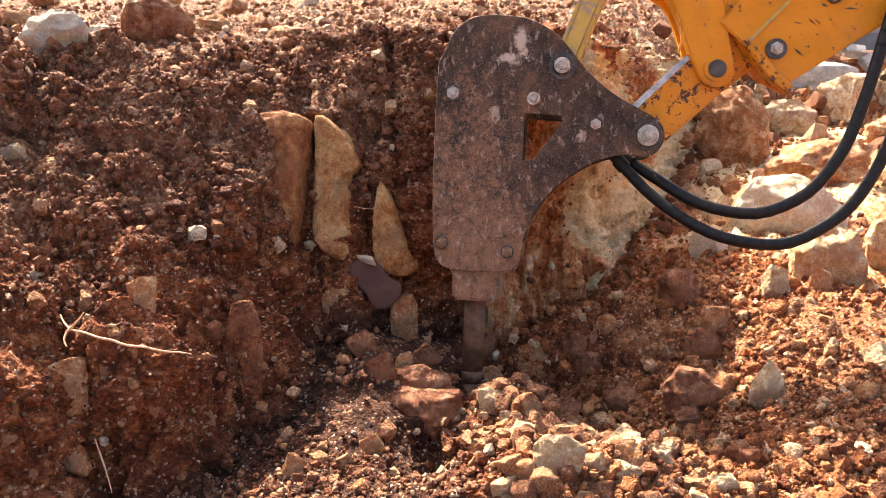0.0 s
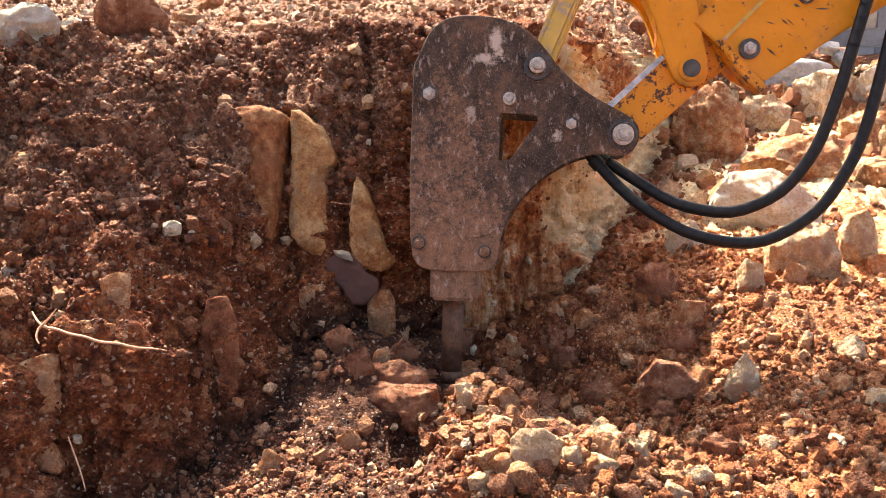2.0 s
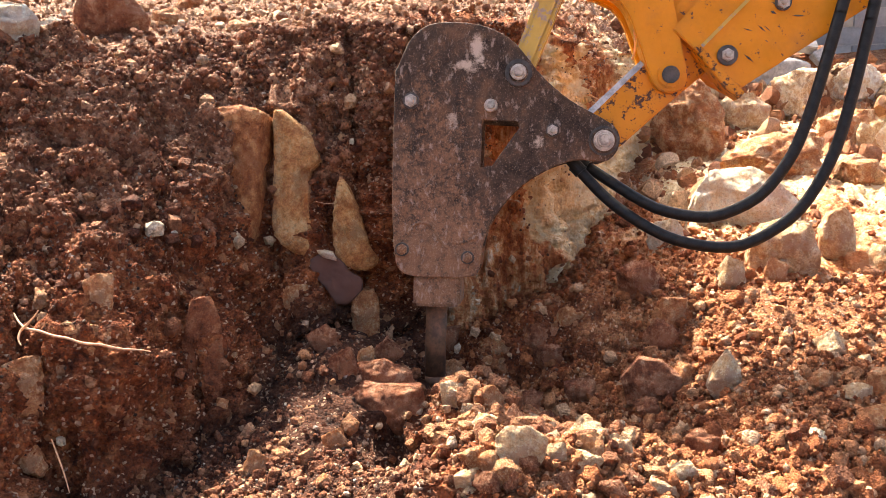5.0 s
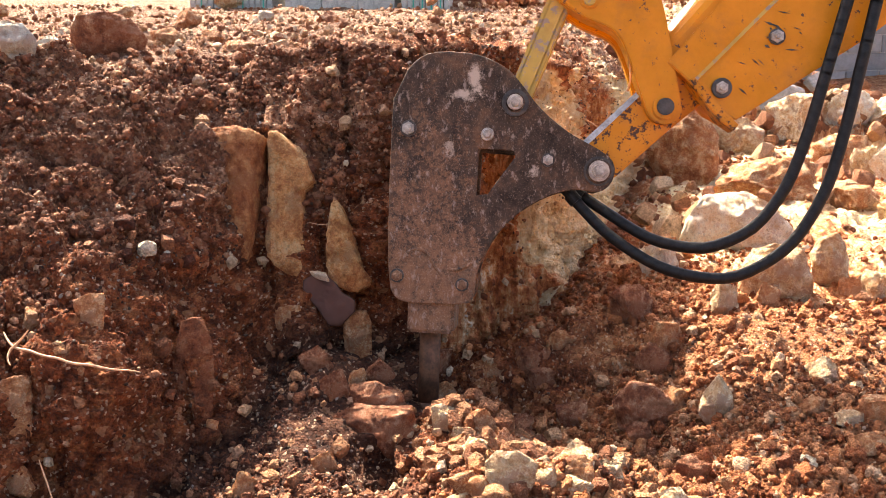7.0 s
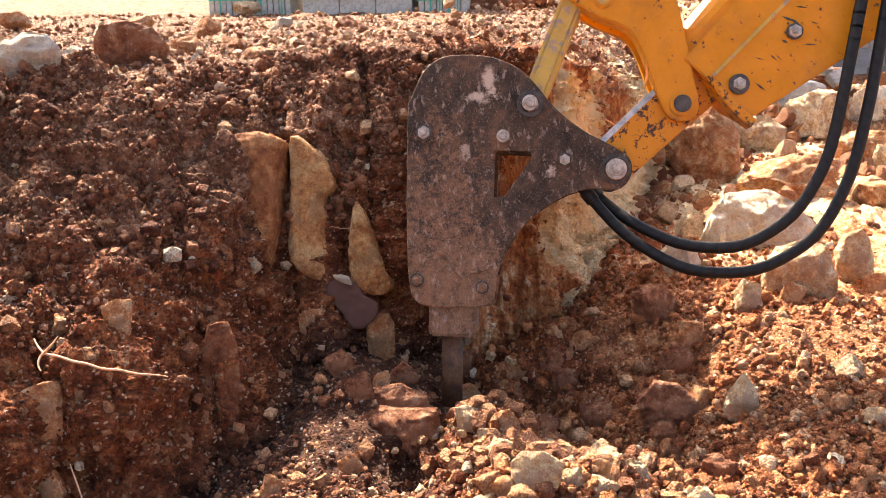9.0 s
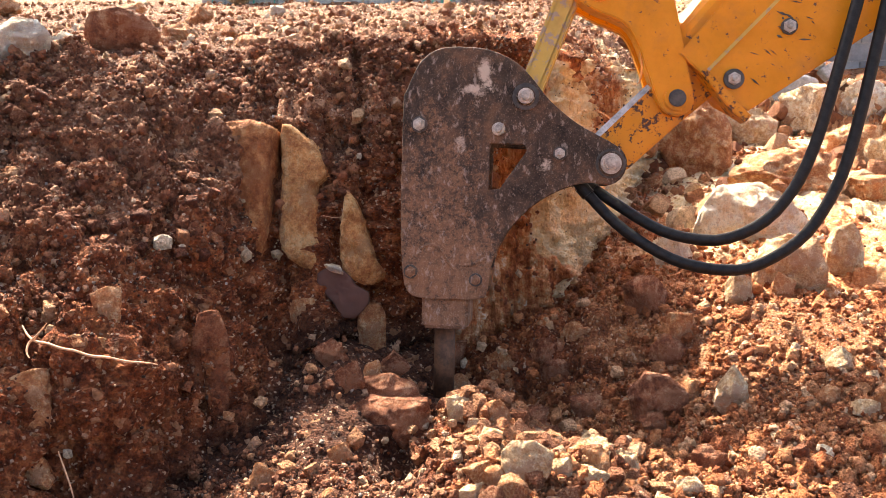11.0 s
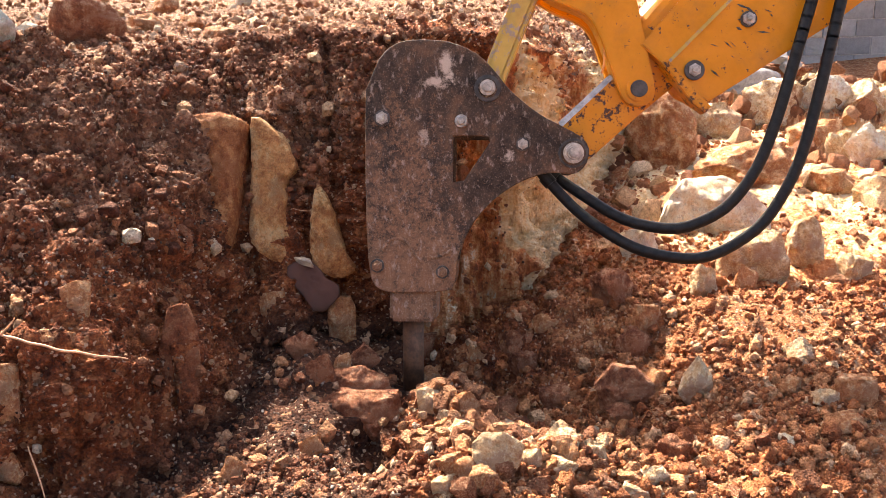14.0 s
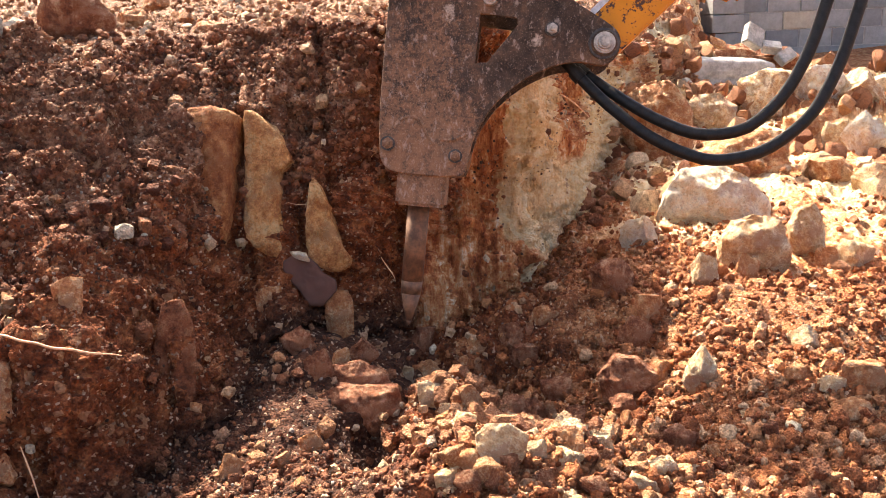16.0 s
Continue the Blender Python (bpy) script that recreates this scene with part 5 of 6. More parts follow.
outline_stone("stone", [(-0.050, -0.037), (-0.033, 0.019), (0.003, 0.074), (0.040, 0.024), (0.053, -0.043), (0.018, -0.081), (-0.022, -0.070)], 0.085, (0.912, 2.351, 0.090), (-12, 0, -14), PALE, "pale angular stone with a white foot stuck in red soil", 284, 0.0068, "loose stones", 6)
outline_stone("stone", [(-0.055, 0.026), (-0.036, 0.047), (0.016, 0.046), (0.054, 0.025), (0.046, -0.019), (0.012, -0.053), (-0.024, -0.041), (-0.049, -0.009)], 0.042, (0.269, 1.681, 0.230), (-30, 0, -5), PALE, "flat pale limestone piece on the heap of broken stone", 291, 0.0063, "loose stones", 4)
outline_stone("stone", [(-0.030, 0.027), (0.001, 0.040), (0.026, 0.033), (0.029, -0.013), (0.021, -0.043), (-0.008, -0.010)], 0.026, (0.418, 1.732, 0.199), (-30, 0, -8), TAN, "red-stained broken stone on the heap", 298, 0.0046, "loose stones", 4)
outline_stone("stone", [(-0.033, 0.020), (-0.003, 0.034), (0.028, 0.022), (0.032, -0.006), (0.011, -0.034), (-0.027, -0.040)], 0.029, (0.484, 1.775, 0.177), (-30, 0, -9), PALE, "pale angular broken stone on the heap", 305, 0.0050, "loose stones", 4)
outline_stone("stone", [(-0.041, 0.034), (-0.011, 0.046), (0.036, 0.028), (0.041, -0.014), (0.014, -0.052), (-0.032, -0.034)], 0.036, (0.153, 2.293, 0.068), (-30, 0, -1), PALE, "grey-white angular limestone piece on the heap", 312, 0.0057, "loose stones", 4)
outline_stone("stone", [(-0.043, 0.061), (-0.016, 0.088), (0.030, 0.083), (0.046, 0.043), (0.047, -0.062), (0.026, -0.100), (-0.030, -0.081), (-0.049, -0.012)], 0.078, (-0.122, 2.881, 0.100), (-12, 0, 3), TAN, "upright pinkish stone at the foot of the bank", 319, 0.0064, "loose stones", 6)
outline_stone("embedded_stone", [(-0.032, 0.045), (0.003, 0.061), (0.039, 0.055), (0.031, -0.032), (0.020, -0.071), (-0.025, -0.052)], 0.041, (-0.733, 2.182, 0.401), (-18, 0, 14), TAN, "angular tan rock in the bank face", 326, 0.0054, "loose stones", 6)
outline_stone("embedded_stone", [(-0.058, 0.015), (-0.017, 0.034), (0.061, 0.018), (0.056, -0.036), (-0.010, -0.035), (-0.053, -0.022)], 0.036, (-0.764, 2.082, 0.341), (-18, 0, 16), TAN, "cracked orange rock in the bank face", 333, 0.0049, "loose stones", 6)
outline_stone("embedded_stone", [(-0.045, 0.025), (0.010, 0.032), (0.048, 0.015), (0.044, -0.030), (-0.019, -0.034), (-0.042, -0.011)], 0.036, (-0.776, 2.053, 0.278), (-18, 0, 16), TAN, "cracked orange rock in the bank face", 340, 0.0049, "loose stones", 6)
outline_stone("embedded_stone", [(-0.042, 0.051), (0.010, 0.062), (0.041, 0.062), (0.045, -0.012), (0.041, -0.082), (-0.034, -0.061)], 0.057, (-0.858, 1.999, 0.253), (-18, 0, 18), TAN, "pale orange block in the bank face", 347, 0.0066, "loose stones", 6)
outline_stone("embedded_stone", [(-0.055, 0.069), (-0.018, 0.078), (0.019, 0.034), (0.034, -0.031), (0.056, -0.074), (0.028, -0.088), (-0.004, -0.033), (-0.049, 0.007)], 0.070, (-0.891, 2.772, 0.668), (-18, 0, 14), TAN, "long tan stone set in the bank slope", 354, 0.0078, "loose stones", 6)
outline_stone("embedded_stone", [(-0.023, 0.005), (0.002, 0.025), (0.023, -0.000), (0.017, -0.029), (-0.018, -0.018)], 0.027, (-0.932, 2.600, 0.646), (-18, 0, 15), WHITE, "small white stone on the bank slope", 361, 0.0042, "loose stones", 6)
outline_stone("embedded_stone", [(-0.047, 0.039), (-0.001, 0.025), (0.049, -0.028), (0.028, -0.043), (-0.036, 0.004)], 0.040, (-0.594, 2.679, 0.487), (-18, 0, 10), REDROCK, "pinkish stone lying on the bank slope", 368, 0.0053, "loose stones", 6)
outline_stone("stone", [(-0.090, 0.018), (-0.039, 0.080), (0.028, 0.072), (0.087, 0.028), (0.085, -0.054), (0.001, -0.093), (-0.067, -0.065)], 0.131, (0.749, 2.506, -0.006), (-12, 0, -11), REDROCK, "large brown boulder in the shaded hollow", 375, 0.0094, "loose stones", 6)
outline_stone("stone", [(-0.077, 0.036), (-0.039, 0.069), (0.028, 0.080), (0.074, 0.023), (0.065, -0.059), (0.005, -0.088), (-0.062, -0.047)], 0.122, (0.818, 2.990, 0.162), (-12, 0, -10), REDROCK, "brown boulder in the shaded hollow", 382, 0.0089, "loose stones", 6)
outline_stone("stone", [(-0.049, -0.039), (-0.013, 0.051), (0.049, 0.055), (0.041, -0.007), (0.015, -0.062)], 0.078, (0.147, 2.955, -0.031), (-12, 0, -1), REDROCK, "red-brown broken stone standing in the pit", 389, 0.0064, "loose stones", 6)
outline_stone("stone", [(-0.082, 0.020), (-0.035, 0.044), (0.062, 0.005), (0.082, -0.038), (-0.015, -0.050), (-0.070, -0.028)], 0.070, (0.342, 2.919, -0.043), (-12, 0, -4), TAN, "tan block lying at the foot of the cut", 396, 0.0059, "loose stones", 6)
rock("stone", -0.240, 2.872, 0.314, 0.068, 0.035, 0.024, WHITE, "white-edged stone behind the flat brown patch", (0, 20, 0))


# ---- roots ----
def root_thing(paths, r, label):
    base = tagged(new("root"), label, "root")
    for p in paths:
        tube("root_strand", p, r, ROOTM, base)
    return base


root_thing([[(-0.89, 2.105, 0.392, 0.6), (-0.862, 2.07, 0.362, 1), (-0.82, 2.055, 0.371, 1), (-0.785, 2.05, 0.352, 1), (-0.75, 2.05, 0.350, 1), (-0.715, 2.05, 0.331, 1), (-0.68, 2.06, 0.329, 1), (-0.64, 2.08, 0.303, 0.9), (-0.605, 2.10, 0.298, 0.7), (-0.585, 2.12, 0.283, 0.4)],
            [(-0.862, 2.07, 0.362, 1), (-0.84, 2.065, 0.380, 0.9), (-0.828, 2.06, 0.392, 0.8), (-0.812, 2.06, 0.412, 0.4)],
            [(-0.862, 2.07, 0.362, 0.9), (-0.868, 2.05, 0.345, 0.9), (-0.852, 2.04, 0.335, 0.4)]], 0.0031, "dry pale root sticking out of the bank face").location = (0.0, -0.035, 0.012)
root_thing([[(-0.268, 3.26, 0.712, 0.5), (-0.270, 3.235, 0.675, 1), (-0.276, 3.215, 0.630, 0.5)]], 0.0026, "thin pale rootlet hanging from the bank")
root_thing([[(-0.283, 2.99, 0.465, 0.4), (-0.25, 2.985, 0.455, 0.8), (-0.215, 3.0, 0.455, 0.4)]], 0.0020, "thin pale rootlet between the stones")
root_thing([[(-0.785, 1.945, 0.14, 0.5), (-0.775, 1.935, 0.112, 1), (-0.758, 1.925, 0.075, 0.9), (-0.745, 1.91, 0.02, 0.5)]], 0.0024, "thin brown root in the shaded bank")
root_thing([[(0.02, 2.95, 0.28, 0.5), (0.035, 2.93, 0.25, 1), (0.06, 2.925, 0.235, 0.8), (0.065, 2.93, 0.20, 0.5)]], 0.0020, "thin rootlet in the cut face")


root_thing([[(0.72, 3.90, 0.735, 0.5), (0.77, 3.93, 0.73, 1), (0.84, 3.96, 0.70, 1), (0.90, 4.0, 0.65, 0.9), (0.95, 4.02, 0.60, 0.5)]], 0.003, "thin dark root hanging across the cut face")


# ---- small loose matter ----
tagged(new("plastic_scrap", mesh_from("plastic_scrap", stone_shape(61, 2, 5, 0.05, 0.5)[0] * np.array((0.19, 0.12, 0.016)), ICO[2][1], SHEET)),
       "flat white plastic scrap lying on the bank", "scrap").matrix_basis = pose(-0.555, 5.60, 1.075, 2, 2, 10)
BANKW = (FACE * (GAZ < 6.5) * (0.10 + 1.45 * np.clip((GSEG - 4.0) / 0.4, 0, 1) * (GAZ < 4)) + FLOOR * (GAZ < 4) * 0.8) * PATCH * DIM
scatter("soil_clods", BANKW, 16000, 0.005, 0.024, DARKCLOD, "dark red-brown soil crumbs on the bank", "soil clods", 3, 1, 1.6, 0.3)
scatter("soil_clods", BANKW, 1500, 0.022, 0.058, DARKCLOD, "dark red-brown soil clods on the bank", "soil clods", 4, 2, 2.0, 0.45, smooth=True, crumbly=True)
scatter("soil_clods", FLOOR * RIGHT * (1 - 0.7 * FARR) * PATCH * DIM, 15000, 0.006, 0.026, ORANGECLOD, "loose orange-red soil crumbs on the floor", "soil clods", 5, 1, 1.6, 0.3)
scatter("soil_clods", FLOOR * RIGHT * (1 - 0.8 * np.clip(HEAP, 0, 1)) * (1 - 0.7 * FARR) * PATCH * DIM, 1800, 0.026, 0.070, ORANGECLOD, "loose orange-red soil clods on the floor", "soil clods", 6, 2, 2.0, 0.45, smooth=True, crumbly=True)
scatter("soil_clods", (FLOOR * RIGHT * (1 - 0.6 * FARR) * (1 - 0.6 * np.clip(HEAP, 0, 1))) * PATCH2 * DIM, 2800, 0.018, 0.050, ORANGECLOD, "crumbly orange-red soil on the floor", "soil clods", 8, 2, 1.6, 0.4, crumbly=True)
scatter("rubble", (FLOOR * (0.08 + 0.5 * HEAP + 1.6 * FARR) + TOPS * 0.9 * (GR < 7) + FACE * (0.05 + 0.12 * (GSEG > 4.2) + FARR)) * PATCH2 * DIM, 4200, 0.008, 0.075, RUBBLE, "broken orange and pale limestone rubble", "rubble", 7, 1, 2.6)
scatter("rubble", HEAP * FLOOR * PATCH2, 700, 0.012, 0.075, RUBBLE, "broken stones heaped on the floor", "rubble", 27, 2, 2.0, 0.22)
scatter("rubble", FARR * (GSEG < 6.5) * IN * (0.3 + PATCH), 420, 0.06, 0.26, RUBBLE, "sunlit pale limestone rubble", "rubble", 17, 2, 1.8, 0.3)
scatter("grit", (IN * (0.5 + 0.8 * (GAZ < 0) * FLOOR + 0.6 * FACE * (GSEG > 4.2) - 0.4 * FACE * (GSEG < 4.2))) * PATCH2 * DIM ** 1.3, 14000, 0.004, 0.015, GREYGRIT, "grit and small stones in the soil", "grit", 9, 1, 1.6)
scatter("gravel", TOPS * (GR < 10.4) * DIM ** 0.6, 9000, 0.012, 0.06, RUBBLE, "stony gravel on top of the bank", "gravel", 21, 1, 2.6)
loose_stones((FLOOR * (0.05 + 2.2 * HEAP) * (GR < 3.4) * (GAZ > 0)) * DIM, 130, 0.028, 0.08, [(TAN, "orange-stained broken limestone piece on the floor"), (REDROCK, "red-brown broken rock piece on the floor"), (PALE, "pale broken limestone piece on the floor")], 41)
loose_stones((FACE * (GSEG > 4.2) * (GAZ < 5) + TOPS * (GR < 6)) * DIM, 60, 0.02, 0.06, [(TAN, "tan stone lying on the bank slope"), (REDROCK, "red-brown stone lying on the bank slope"), (REDROCK, "red-brown stone lying on the bank slope")], 43)


# ---- block wall, concrete, stacked blocks ----
def bevel_block(name, w, d, h, material, bev=0.006):
    bm = box(bmesh.new(), (-w / 2, -d / 2, -h / 2), (w / 2, d / 2, h / 2), bev)
    me = bpy.data.meshes.new(name)
    bm.to_mesh(me)
    bm.free()
    me.materials.append(material)
    return me


def block_wall():
    wall = tagged(new("wall_north"), "unplastered grey concrete block wall", "wall", kind="structure")
    wall.matrix_basis = pose(3.66, 10.3, 0.18, 0, -1.4, 3)
    full, half = bevel_block("block", 0.39, 0.15, 0.19, BLOCK), bevel_block("block", 0.19, 0.15, 0.19, BLOCK)
    bm = bmesh.new()
    box(bm, (0.004, 0.012, 0), (4.2, 0.138, 2.0))
    part("mortar", bm, MORTAR, wall)
    rnd = random.Random(11)

    def put(me, x, y, z, turn=0):
        ob = new("block", me)
        ob.parent = wall
        ob.matrix_basis = pose(x, y + rnd.uniform(-0.004, 0.004), z, 0, rnd.uniform(-0.3, 0.3), turn)
    for c in range(10):
        z = 0.1 + 0.2 * c
        x = 0.33
        if c % 2:
            put(half, x + 0.095, 0.075, z)
            x += 0.2
        while x < 4.0:
            put(full, x + 0.195, 0.075, z)
            x += 0.4
    # pier that stands forward at the wall's end
    pier = bevel_block("pier_block", 0.36, 0.40, 0.19, BLOCK)
    for c in range(7):
        put(pier, 0.16, -0.06, 0.1 + 0.2 * c, 0)


block_wall()
rock("concrete_lump", 3.0, 8.25, 0.44, 1.10, 0.5, 0.36, CONCRETE, "rough broken grey concrete footing", (0, 2, 5), 1.0, 0.10, 2, "concrete debris")


def broken_block(x, y, z, w, h, turn, label):
    bm = box(bmesh.new(), (-w / 2, -0.045, -h / 2), (w / 2, 0.045, h / 2), 0.008)
    for v in bm.verts:
        v.co += Vector((noise.noise(v.co * 9 + Vector((x, y, z))), noise.noise(v.co * 8), noise.noise(v.co * 7))) * 0.012
    ob = part("concrete_slab", bm, CONCRETE, None)
    ob.matrix_basis = pose(x, y, z, *turn)
    return tagged(ob, label, "concrete slab", "concrete debris")


rock("mound", 3.45, 8.55, 0.52, 1.0, 0.5, 0.42, REDROCK, "low heap of red soil and rubble before the wall", (0, 0, 8), 0.3, 0.25, 4, "soil heaps")
broken_block(3.42, 8.35, 0.80, 0.19, 0.20, (-25, 28, 12), "tilted grey concrete slab piece on the debris")
broken_block(3.58, 8.30, 0.70, 0.17, 0.10, (-50, 8, -10), "flat broken grey concrete piece")
broken_block(3.70, 8.25, 0.62, 0.16, 0.12, (-35, -24, 15), "broken grey concrete piece leaning on stones")
rock("brick_piece", 3.10, 8.35, 0.75, 0.20, 0.08, 0.09, TAN, "broken orange brick piece on the debris", (0, 38, 10), 0.7, 0.08, 3, "concrete debris")


def block_stack(x, y, z, turn, nx, vertical, label):
    """A strapped stack of building blocks."""
    st = tagged(new("block_stack"), label, "block stack", "stacked blocks")
    st.matrix_basis = pose(x, y, z, 0, 0, turn)
    if vertical:
        me = bevel_block("paver", 0.055, 0.9, 0.20, PAVER, 0.004)
        for c in range(4):
            for i in range(nx):
                ob = new("paver", me)
                ob.parent = st
                ob.matrix_basis = pose(0.03 + i * 0.062, 0.45 + 0.004 * ((i * 7) % 3), 0.12 + 0.205 * c)
        wide = nx * 0.062
    else:
        me = bevel_block("block", 0.375, 0.9, 0.19, PAVER, 0.006)
        for c in range(4):
            for i in range(nx):
                ob = new("block", me)
                ob.parent = st
                ob.matrix_basis = pose(0.19 + i * 0.38, 0.45 + 0.006 * ((i + c) % 2), 0.115 + 0.194 * c)
        wide = nx * 0.38
    for zz in (0.17, 0.55):
        bm = bmesh.new()
        box(bm, (-0.004, -0.010, zz), (wide + 0.004, -0.004, zz + 0.022))
        part("strap", bm, STRAP, st, "green plastic strap")
    if vertical:
        for xx in np.linspace(0.12, wide - 0.1, 4):
            bm = bmesh.new()
            box(bm, (xx, -0.016, 0.02), (xx + 0.014, -0.011, 0.86))
            part("strap", bm, STRAP, st, "green plastic strap")
    return st


block_stack(-2.3, 9.75, 1.26, -4, 14, True, "strapped stack of grey concrete pavers set on edge")
block_stack(-1.3, 9.65, 1.25, -5, 3, False, "green-strapped stack of grey concrete blocks")
block_stack(-0.1, 9.50, 1.22, -6, 8, True, "small strapped stack of grey pavers set on edge")
for k, (x, y, h) in enumerate(((0.75, 10.2, 0.5), (1.6, 10.8, 0.6), (2.6, 11.2, 0.55))):
    rock("mound", x, y, 1.25, 1.3, 0.9, h, REDROCK, "heap of stony red soil behind the bank", (0, 0, 20 * k), 0, 0.3, 4, "soil heaps")
HEAPS = np.exp(-(((GP[..., 0] - 1.6) / 1.2) ** 2 + ((GP[..., 1] - 10.2) / 0.7) ** 2))
scatter("rubble", HEAPS * (np.abs(GAZ) < 31) * (GR < 13), 500, 0.04, 0.16, RUBBLE, "stony rubble heap behind the bank", "rubble", 23, 1, 1.8, -0.6)


def grass_patch(x0, x1, y0, y1, count, label):
    """Short blades on the rising ground behind the site."""
    rng = np.random.RandomState(77)
    near = np.abs(GR - 13) < 6
    base = GP[near & (GP[..., 0] > x0) & (GP[..., 0] < x1) & (GP[..., 1] > y0) & (GP[..., 1] < y1)]
    verts, faces = [], []
    for p in base[rng.randint(0, len(base), count)]:
        p = p + np.array((rng.uniform(-0.25, 0.25), rng.uniform(-0.4, 0.4), -0.03))
        a, h = rng.uniform(0, 6.28), rng.uniform(0.10, 0.30)
        side, lean = np.array((math.cos(a), math.sin(a), 0)) * 0.008, np.array((rng.normal() * 0.08, rng.normal() * 0.08, h))
        k = len(verts)
        verts += [p - side, p + side, p + lean * 0.6 + side * 0.7, p + lean, p + lean * 0.6 - side * 0.7]
        faces += [(k, k + 1, k + 2, k + 4), (k + 4, k + 2, k + 3)]
    me = bpy.data.meshes.new("grass")
    me.from_pydata([tuple(v) for v in verts], [], faces)
    me.materials.append(mat_island("dry_green_grass", [(0.0, (0.07, 0.11, 0.02)), (0.6, (0.16, 0.20, 0.05)), (1.0, (0.34, 0.31, 0.12))], 0.7))
    return tagged(new("grass", me), label, "grass", kind="stuff")


grass_patch(1.2, 4.6, 11.0, 17.5, 5000, "short sunlit grass on the ground behind the site")


# ---- clods torn up by the chisel ----
def torn_clods():
    rng = random.Random(8)
    made = []
    for i in range(28):
        s = rng.uniform(0.035, 0.085) if i else 0.115
        mat = (REDROCK, TAN, REDROCK)[i % 3]
        ob = rock("torn_clod", 0, 0, 0, s * 1.1, s, s * 0.9, mat, "clod of red soil and stone torn up by the chisel", group="torn clods", rough=0.3)
        x0, y0 = rng.uniform(0.10, 0.42), rng.uniform(2.42, 2.64)
        made.append((ob, x0, y0, s, rng.uniform(0.05, 0.22), rng.uniform(0.03, 0.30), rng.uniform(-0.15, 0.02), rng.uniform(-60, 60)))
    return made


TORN = torn_clods()


